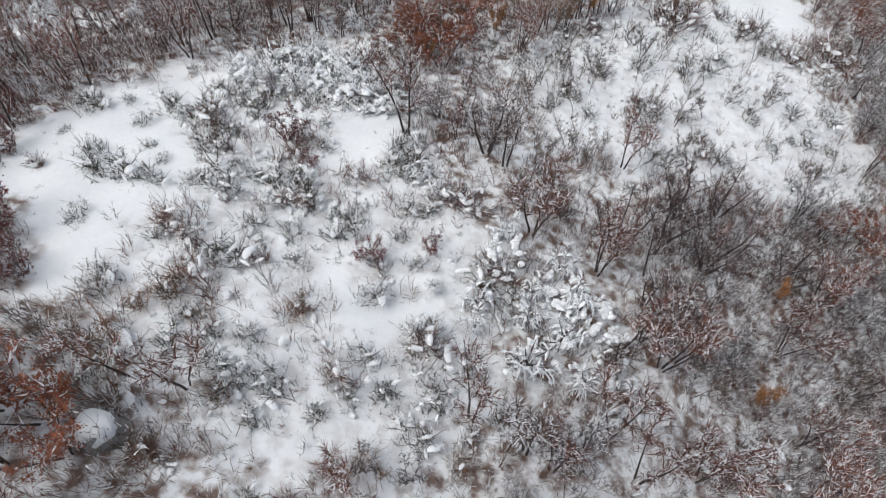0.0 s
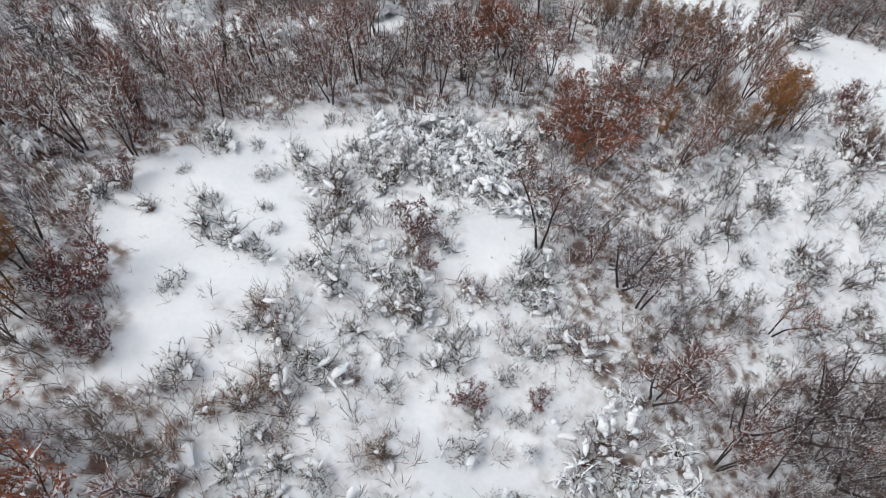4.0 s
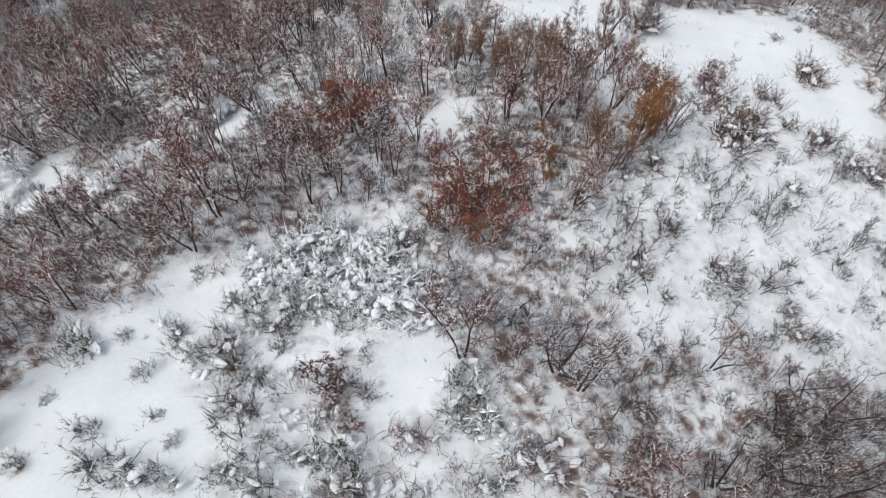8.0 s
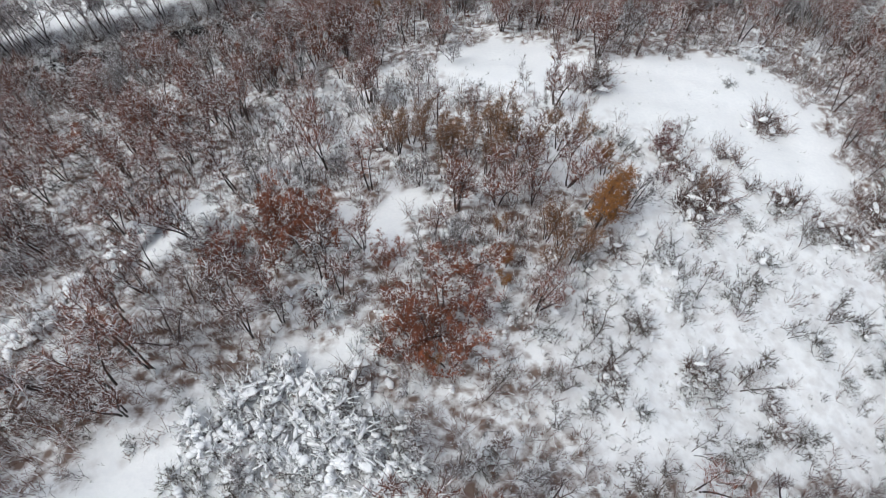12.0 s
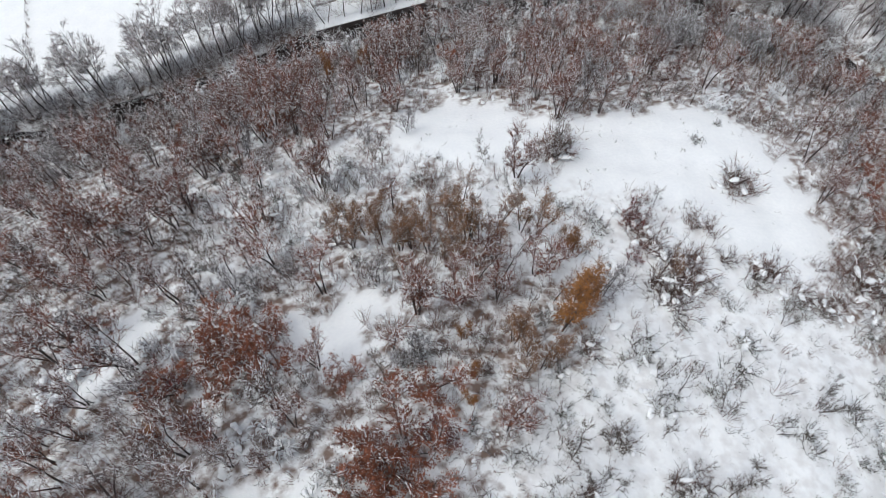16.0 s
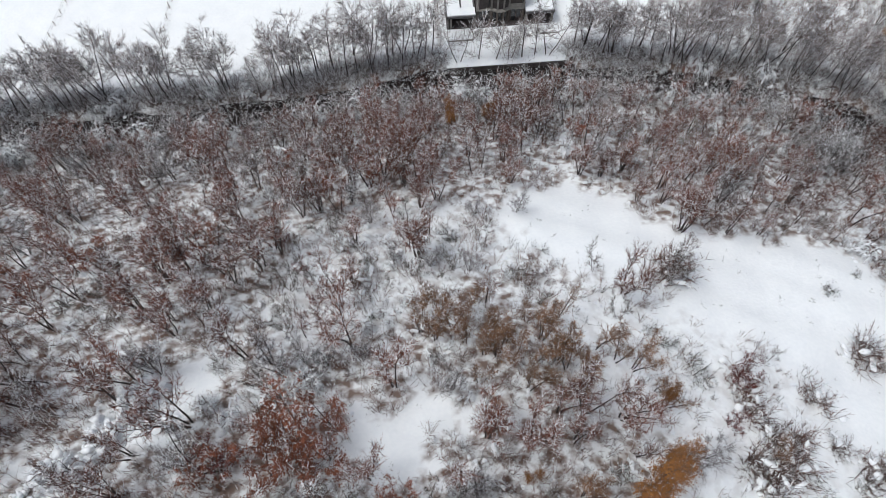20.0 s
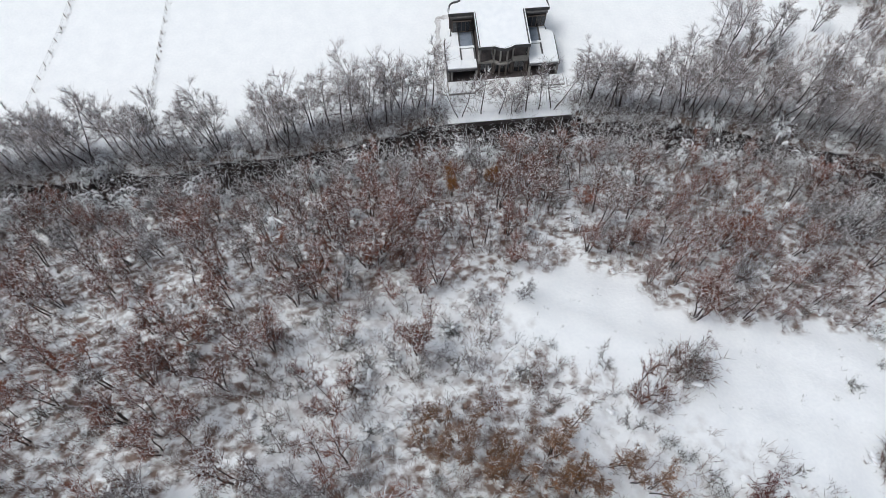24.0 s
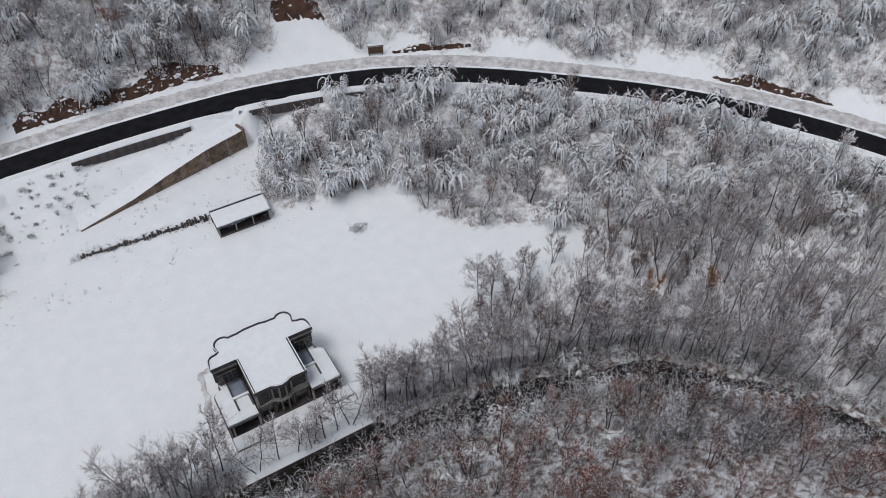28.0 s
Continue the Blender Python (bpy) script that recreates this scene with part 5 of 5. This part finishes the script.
# dark floor colour deepens the shade inside the ground-floor openings
part("ground_floor", boxed(-7.3, 7.3, 1.45, 3.2, -0.3, 0.1), DARK_WALL, house, "floor behind the columns, coloured dark for the shaded openings")
part("terrace", boxed(-7.6, -3.9, -0.8, 1.3, -0.6, 0.12, bevel=0.03), CONCRETE, house, "concrete terrace in front of the wing")
part("terrace_snow", boxed(-7.5, -4.0, -0.7, 1.25, 0.12, 0.26, bevel=0.05), SNOW, house)
part("terrace", boxed(5.4, 8.4, -0.5, 1.3, -0.6, 0.12, bevel=0.03), CONCRETE, house)
part("terrace_snow", boxed(5.5, 8.3, -0.4, 1.25, 0.12, 0.26, bevel=0.05), SNOW, house)

# the stream-side wall below the house
bank_wall = thing("stream_wall", (0, -5.35, 0), "dark concrete wall between the house terrace and the stream", "wall")
for k in range(8):
    x0 = -8.2 + 2.1 * k
    part("wall_panel", boxed(x0, x0 + 2.08, -0.15, 0.15, -1.9, 0.02 + 0.03 * math.sin(k), bevel=0.02), DARK_WALL, bank_wall)
part("wall_snow", boxed(-8.2, 8.6, -0.17, 1.2, 0.05, 0.22, bevel=0.06), SNOW, bank_wall, "snow on the wall top")

# ---- shed, walls and small things beside the field ----
base = 0.75
shed = thing("open_shed", (7.4, 36.0, base), "long open-fronted shed with a snow-covered lean-to roof", "shed")
part("back_wall", boxed(-4.2, 4.2, 2.9, 3.1, -0.6, 2.4), DARK_WALL, shed)
part("upper_band", boxed(-4.3, 4.3, 3.1, 3.35, -0.6, 3.0, bevel=0.02), DARK_WALL, shed, "dark raised back wall")
part("band_snow", boxed(-4.3, 4.3, 3.05, 3.6, 3.0, 3.2, bevel=0.06), SNOW, shed)
for x in (-4.1, 4.1):
    part("side_wall", boxed(x - 0.1, x + 0.1, 0.1, 3.0, -0.6, 1.95), DARK_WALL, shed)
# floor takes the dark wall colour to imitate the shed's deep shade
part("floor", boxed(-4.1, 4.1, 0.0, 2.95, -0.6, 0.12), DARK_WALL, shed, "shed floor, coloured dark for the shaded interior")
for x in (-4.1, -1.4, 1.4, 4.1):
    part("post", boxed(x - 0.09, x + 0.09, 0.0, 0.18, -0.6, 1.95, bevel=0.02), CONCRETE, shed)
roof = bmesh.new()
box(roof, -4.4, 4.4, -0.25, 3.05, 1.95, 2.1)
for v in roof.verts:
    v.co.z += 0.14 * (v.co.y + 0.25)
part("roof", roof, RIM, shed)
roof = bmesh.new()
box(roof, -4.35, 4.35, -0.2, 3.03, 2.1, 2.32, bevel=0.05)
for v in roof.verts:
    v.co.z += 0.14 * (v.co.y + 0.25)
part("roof_snow", roof, SNOW, shed, "thick even snow on the shed roof")

STAINED = material("stained_concrete", (0.07, 0.05, 0.038), (0.30, 0.22, 0.155), 0.9, 0.9, 5.0, 0.4, 0.03, vary=0.3)
retaining = thing("retaining_wall", (-15, 45, 0), "tapering stained concrete retaining wall with buttress ribs", "wall", turn=math.degrees(math.atan2(8.3, 29.3)))
for k in range(26):
    u0, u1 = k / 26, (k + 1) / 26
    x0, x1 = u0 * WALL_LONG, u1 * WALL_LONG - (0.03 if k % 2 else 0)
    t0, t1 = float(wall_top(u0)), float(wall_top(u1))
    bm = boxed(x0, x1, -0.1, 0.4, 1.6, 4)
    for v in bm.verts:
        if v.co.z > 3:
            v.co.z = t0 if v.co.x < (x0 + x1) / 2 else t1
    part("wall_panel", bm, STAINED, retaining)
    if k in (19, 23):
        part("rib", boxed(x0 - 0.12, x0 + 0.12, -0.3, -0.1, 1.6, t0 - 0.1, bevel=0.03), CONCRETE, retaining, "pale concrete rib")
n = 53
u, f = np.meshgrid(np.linspace(0, 1, n), np.array([0.0, 0.3, 0.9, 1.8, 2.8, 4.0]), indexing="ij")
px, py = -15 + WALL_LONG * u * WALL_DIR[0] - f * WALL_DIR[1], 45 + WALL_LONG * u * WALL_DIR[1] + f * WALL_DIR[0]
pz = np.where(f < 1.0, wall_top(u) + 0.05 + 0.05 * f, np.maximum(height(px, py), wall_top(u) * (f < 2)) + 0.06) - 0.5 * (f > 3.9)
pz += np.random.default_rng(77).normal(0, 0.025, pz.shape)
c = np.arange(u.size).reshape(u.shape)
sheet = np.stack([c[:-1, :-1], c[1:, :-1], c[1:, 1:], c[:-1, 1:]], -1).reshape(-1, 4)
tagged(new("wall_top_snow", mesh_of("wall_top_snow", np.stack([px, py, pz], -1).reshape(-1, 3), sheet, GROUND, smooth=True)), "snow sloping down onto the retaining wall", "snow bank", kind="structure")
end_post = part("end_post", boxed(WALL_LONG - 0.2, WALL_LONG + 0.25, -0.2, 1.8, 2.0, 6.5, bevel=0.03), STAINED, retaining)

rs = np.random.default_rng(31)
stone_wall = thing("low_stone_wall", (-16.5, 41, 0), "low dark dry-stone wall capped with snow", "wall", turn=-3)
for k in range(46):
    x = 0.42 * k
    z = ground_z(-16.5 + x, 41 - 0.05 * x)
    bm = boxed(x, x + rs.uniform(0.3, 0.42), rs.uniform(-0.4, -0.1), rs.uniform(0.15, 0.5), z - 0.3, z + rs.uniform(0.2, 0.95) * (0.5 + 0.5 * k / 46), bevel=0.05)
    part("stone", bm, DARK_WALL, stone_wall)
    if k % 3 != 1:
        part("stone_snow", boxed(x, x + 0.4, -0.1, 0.35, z + 0.25, z + rs.uniform(0.4, 0.7), bevel=0.06), SNOW, stone_wall)


def along(line, step):
    """Points at even steps along a line in plan, with its direction."""
    seg = np.linalg.norm(np.diff(line, axis=0), axis=1)
    far = np.concatenate([[0], np.cumsum(seg)])
    s = np.arange(0, far[-1], step)
    p = np.stack([np.interp(s, far, line[:, 0]), np.interp(s, far, line[:, 1])], 1)
    d = np.gradient(p, axis=0)
    return p, d / np.linalg.norm(d, axis=1)[:, None]


# low walls under the road's edge
road_pts, road_dir = along(road_fine, 1.5)
for x0, x1 in ROAD_WALLS:
    low = thing("road_wall", (0, 0, 0), "low dark wall holding up the road edge", "wall", "walls under the road")
    for (x, y), (dx, dy) in zip(road_pts, road_dir):
        if x0 < x < x1 and y > -20:
            u = (x - x0) / (x1 - x0)
            deep = 0.25 + 1.25 * math.sin(math.pi * u) ** 0.6
            px, py = x + dy * 4.3, y - dx * 4.3
            ob = part("wall_panel", boxed(-0.76, 0.76, -0.14, 0.14, 8.02 - deep - 0.3, 8.02, bevel=0.02), DARK_WALL, low)
            ob.matrix_basis = pose(px, py, 0, 0, 0, math.degrees(math.atan2(dy, dx)))
            ob = part("wall_snow", boxed(-0.8, 0.8, -0.05, 1.3, 8.02, 8.16, bevel=0.04), SNOW, low)
            ob.matrix_basis = pose(px, py, 0, 0, 0, math.degrees(math.atan2(dy, dx)))

# rail along the road's valley side
rail_pts, rail_dir = along(road_fine, 2.0)
guard = thing("guard_rail", (0, 0, 0), "low dark guard rail along the snowy road edge", "rail")
for (x, y), (dx, dy) in zip(rail_pts, rail_dir):
    if -105 < x < -36 and y > 20:
        here = pose(x + dy * 4.4, y - dx * 4.4, 7.95, 0, 0, math.degrees(math.atan2(dy, dx)))
        part("rail", boxed(-1.02, 1.02, -0.04, 0.04, 0.3, 0.55, bevel=0.01), RIM, guard).matrix_basis = here
        part("post", boxed(-0.06, 0.06, 0.04, 0.14, -0.4, 0.5), RIM, guard).matrix_basis = here

# ploughed, dirty snow beside the road
GREY_SNOW = material("dirty_and_grey_snow", (0.33, 0.30, 0.285), (0.80, 0.80, 0.81), 0.85, 0.8, 7.0, 0.8, 0.12)


def drape(name, line, near, far, lift, mat, label, category, seed, step=0.8, across=6):
    """A band laid over the land beside a line, uneven, thinning at its edges."""
    p, d = along(line, step)
    o = np.linspace(near, far, across)
    r = np.random.default_rng(seed)
    x = p[:, None, 0] + d[:, None, 1] * o + r.normal(0, 0.12, (len(p), across))
    y = p[:, None, 1] - d[:, None, 0] * o + r.normal(0, 0.12, (len(p), across))
    z = height(x, y) + lift * np.sin(np.linspace(0, np.pi, across)) * r.uniform(0.4, 1.4, x.shape) + np.where((np.arange(across) == 0) | (np.arange(across) == across - 1), -0.12, 0.03)
    c = np.arange(x.size).reshape(x.shape)
    f = np.stack([c[:-1, :-1], c[1:, :-1], c[1:, 1:], c[:-1, 1:]], -1).reshape(-1, 4)
    return tagged(new(name, mesh_of(name, np.stack([x, y, z], -1).reshape(-1, 3), f, mat, smooth=True)), label, category, kind="structure")


mid = road_fine[(road_fine[:, 0] > -110) & (road_fine[:, 0] < 120) & (road_fine[:, 1] > -60)]
drape("verge", mid, -2.9, -6.2, 0.25, GREY_SNOW, "strip of grey ploughed snow beside the road", "road verge", 41)
drape("kerb_snow", mid, 2.45, 3.5, 0.22, SNOW, "bank of clean snow on the road's valley side", "snow bank", 42, across=4)


# uneven grey strips on the snow left of and behind the house
for k, grey_line in enumerate(([(-8.7, -1.5), (-8.9, 4), (-8.3, 8), (-7.9, 13.2)], [(-7.9, 12.9), (-3, 12.9), (5, 13.0)], [(-9.3, 6.5), (-7.6, 9.5)])):
    drape("trodden_snow", np.array(grey_line, float), -0.45, 0.55, 0.1, GREY_SNOW, "uneven strip of grey snow beside the house", "snow", 43 + k, step=0.5, across=5)


def earth(x0, x1, y0, y1, lean, seed, count):
    """A raw bank of red earth with dark stones that snow has slid off."""
    r = np.random.default_rng(seed)
    n = 26
    u, v = np.meshgrid(np.linspace(0, 1, n), np.linspace(0, 1, 8))
    x = x0 + (x1 - x0) * u + r.normal(0, 0.12, u.shape)
    ragged = 0.7 + 0.3 * np.sin(9 * u + seed) * np.sin(4 * u)
    y = y0 + lean * u + (y1 - y0) * v * ragged * np.sin(np.pi * np.clip(u, 0.06, 0.94)) ** 0.5
    z = height(x, y) + 0.18 + r.normal(0, 0.12, u.shape)
    z[0], z[-1], z[:, 0], z[:, -1] = z[0] - 0.5, z[-1] - 0.5, z[:, 0] - 0.5, z[:, -1] - 0.5
    c = np.arange(x.size).reshape(x.shape)
    f = np.stack([c[:-1, :-1], c[:-1, 1:], c[1:, 1:], c[1:, :-1]], -1).reshape(-1, 4)
    bank = tagged(new("earth_bank", mesh_of("earth_bank", np.stack([x, y, z], -1).reshape(-1, 3), f, EARTH)), "raw red-brown earth bank above the road", "bank", kind="structure")
    heap = Wood()
    for _ in range(count):
        a, b = r.uniform(0.03, 0.97), r.uniform(0, 1.1)
        px, py = x0 + (x1 - x0) * a, y0 + lean * a + (y1 - y0) * b
        heap.lump((px, py, ground_z(px, py) + 0.1), r.uniform(0.15, 0.55), r.uniform(0.12, 0.4), r.uniform(0.12, 0.35), r, 3, 6)
    return tagged(new("snow_clods", heap.mesh("snow_clods", SNOW, True)), "lumps of snow on the earth bank", "snow", kind="stuff")


earth(-19, -6, 67.0, 72.8, 0.6, 51, 40)
earth(-8, 17, 67.8, 74.2, -0.8, 52, 110)
earth(29, 38, 72, 84, -3.0, 53, 8)
earth(92, 104, 21, 26, -17.0, 54, 40)
earth(46, 60, 58.5, 60.5, -6.5, 55, 24)

hut = thing("garden_hut", (-54, 38.3, ground_z(-54, 38.3)), "small grey timber hut with a snow-covered gable roof", "hut", turn=2)
for k in range(11):
    part("board", boxed(-1.95 + 0.355 * k, -1.61 + 0.355 * k, -0.02, 0.05, -0.3, 1.75), CONCRETE, hut)
part("body", boxed(-1.93, 1.93, 0.06, 2.2, -0.3, 1.75), CONCRETE, hut, "grey weathered boards")
part("window", boxed(-0.2, 0.35, -0.06, -0.025, 0.7, 1.3), GLASS, hut)
part("roof", slab([(-2.28, -0.45), (2.28, -0.45), (2.28, 2.58), (-2.28, 2.58)], 1.66, 1.75), DARK_WALL, hut, "dark eaves boards")
hut_roof = boxed(-2.25, 2.25, -0.42, 2.9, 1.76, 2.04, bevel=0.06)
for v in hut_roof.verts:
    v.co.z += 0.3 * max(0.0, 1.5 - abs(v.co.y - 1.1))
part("roof_snow", hut_roof, SNOW, hut, "thick snow on the hut roof")
crate = thing("beehive_box", (-54.8, 33.6, ground_z(-54.8, 33.6)), "small grey wooden box capped with snow", "box")
part("body", boxed(-0.65, 0.65, -0.4, 0.4, -0.1, 0.55, bevel=0.03), CONCRETE, crate)
part("lid_snow", boxed(-0.72, 0.72, -0.46, 0.46, 0.55, 0.8, bevel=0.08), SNOW, crate)

WOOD = material("weathered_brown_boards", (0.07, 0.04, 0.025), (0.2, 0.12, 0.075), 0.85, 2.0, 20.0, 0.3, 0.01)
board = thing("roadside_board", (43.3, 59.6, ground_z(43.3, 59.6)), "brown wooden notice board on posts by the road", "sign", turn=-18)
for x in (-1.2, 1.2):
    part("post", boxed(x - 0.09, x + 0.09, -0.09, 0.09, -0.3, 2.0), WOOD, board)
for k in range(5):
    part("plank", boxed(-1.4, 1.4, -0.14, -0.09, 0.45 + 0.27 * k, 0.70 + 0.27 * k), WOOD, board)
part("roof", boxed(-1.55, 1.55, -0.35, 0.3, 2.0, 2.12, bevel=0.02), WOOD, board)
part("roof_snow", boxed(-1.5, 1.5, -0.33, 0.28, 2.12, 2.24, bevel=0.04), SNOW, board)


def fence(line, seed):
    """Thin posts with wires, and dry weeds along them."""
    p, d = along(np.array(line, float), 2.2)
    z = height(p[:, 0], p[:, 1])
    f = thing("wire_fence", (*p[0], z[0]), "old wire fence with thin posts across the snowy field", "fence", "field fences")
    r = np.random.default_rng(seed)
    for (x, y), h in zip(p, z):
        ob = part("post", POST, None, f)
        ob.matrix_basis = pose(x - p[0][0], y - p[0][1], h - z[0], r.uniform(-5, 5), r.uniform(-5, 5), r.uniform(0, 90))
    for lift in (0.5, 0.9):
        w = Wood()
        w.tube([(x - p[0][0], y - p[0][1], h - z[0] + lift) for (x, y), h in zip(p, z)], [0.012] * len(p), 3)
        part("wire", w.mesh("wire", RIM), None, f)


post_bm = boxed(-0.04, 0.04, -0.04, 0.04, -0.3, 0.95, bevel=0.01)
POST = bpy.data.meshes.new("post")
post_bm.to_mesh(POST)
post_bm.free()
POST.materials.append(WOOD)
WEST_FENCE, EAST_FENCE = [(-68, -12), (-64.7, 1.4), (-61.4, 15.9), (-59, 33), (-59.4, 40.3)], [(-49.5, -6), (-47.8, 3.1), (-46.7, 17.9), (-46, 29.6), (-47.4, 42)]
fence(WEST_FENCE, 61), fence(EAST_FENCE, 62)


def near_line(line, x, y, wide):
    return (np.abs(aside(np.array(line, float), x, y)) < wide) * 1.0


undergrowth("fence_weeds", "dry weeds along the field fences", BRUSH_BROWN, 520, -70, -44, -10, 42, lambda x, y: np.maximum(near_line(WEST_FENCE, x, y, 0.3), near_line(EAST_FENCE, x, y, 0.3)), (0.2, 0.7), 6, 1, 63, radius=0.014, lean=1.2, snow=0.2)
undergrowth("field_weeds", "a few weed tips in the snow of the field", BRUSH_GREEN, 90, -60, 45, 0, 36, lambda x, y: 0.02 + 0.9 * (np.hypot(x + 11, y - 31) < 6), (0.12, 0.35), 5, 1, 64, radius=0.014, lean=1.3, snow=0.0)
stand(BUSH, [(22.7, 27, 0.9), (24.3, 27.6, 0.35), (-44, 36, 0.9), (-58.5, 36.5, 1.0), (-59, 33.5, 0.7), (-46.3, 34, 0.6), (18, 35, 0.3), (-10.5, 2.0, 0.5)])
stand(ALDER, [(-50.8, 39.2, 0.7), (-49, 47, 0.7), (-47, 48.5, 0.6)])
stand(SCRUB, [(-57, 44, 0.5), (-60, 44, 0.5), (-53, 46, 0.4), (-27, 54.5, 0.7), (-25, 53, 0.5)])

ROCK = material("grey_boulder_stone", (0.16, 0.155, 0.15), (0.36, 0.35, 0.34), 0.9, 1.0, 8.0, 0.6, 0.06)
boulder = thing("boulder", (-36.1, -110.2, ground_z(-36.1, -110.2)), "large grey boulder with a cap of snow among bushes", "rock")
w = Wood()
w.lump((0, 0, -0.5), 1.45, 1.2, 1.7, rng, 6, 15)
part("stone", w.mesh("stone", ROCK, True), None, boulder)
w = Wood()
w.lump((0.05, 0.1, 0.72), 1.05, 0.9, 0.55, rng, 5, 14)
part("snow_cap", w.mesh("snow_cap", SNOW, True), None, boulder)


# fallen leaves and bare patches under the woods show through the snow
litter_shade = ground.data.attributes.new("litter_shade", "FLOAT", "POINT")
fx, fy = GX.ravel(), GY.ravel()
near = (np.abs(fx) < 125) & (np.abs(fy) < 125)
grown = np.zeros(fx.size)
grown[near] = woods(fx[near], fy[near], 0.0, 0.3, 0.2, 0.4) + 0.6 * (far_wood(fx[near], fy[near]) | inside(EAST_WOOD, fx[near], fy[near]) | inside(HUT_WOOD, fx[near], fy[near]) | inside(WEST_WOOD, fx[near], fy[near]))
# stream banks are painted browner too, as shade beneath the overhanging brush
bank = aside(STREAM_LINE, fx[near], fy[near])
grown[near] += 1.8 * ((bank > -4.2) & (bank < 2.6) & (np.abs(bank) > 0.8) & ((np.abs(fx[near]) > 9) | (bank > 0)))
litter_shade.data.foreach_set("value", grown.astype(np.float32))

undergrowth("wall_weeds", "dry weeds along the low stone wall", BRUSH_GREEN, 150, -18, 4, 38, 43, lambda x, y: near_line([(-18, 41.1), (4, 40)], x, y, 0.7), (0.25, 0.9), 7, 2, 65, lean=1.0, snow=0.2)

DITCH_LINE = [(-84, 86), (-77, 78.7), (-69, 72), (-62.5, 69.5)]
DITCH_FOOT = [(-79, 70.1), (-76, 68.6), (-73, 68)]
undergrowth("earth_bank_shrubs", "dark shrubs and roots on the raw earth banks", BRUSH_DARK, 420, -100, 42, 60, 92, lambda x, y: np.maximum(((x > -20) & (x < 17) & (y > 67.6) & (y < 73.5)) * 0.7, np.maximum(near_line(DITCH_LINE, x, y, 0.8), near_line(DITCH_FOOT, x, y, 0.5))), (0.5, 1.5), 8, 3, 66, radius=0.03, lean=1.1, snow=0.2, snow_w=0.1)
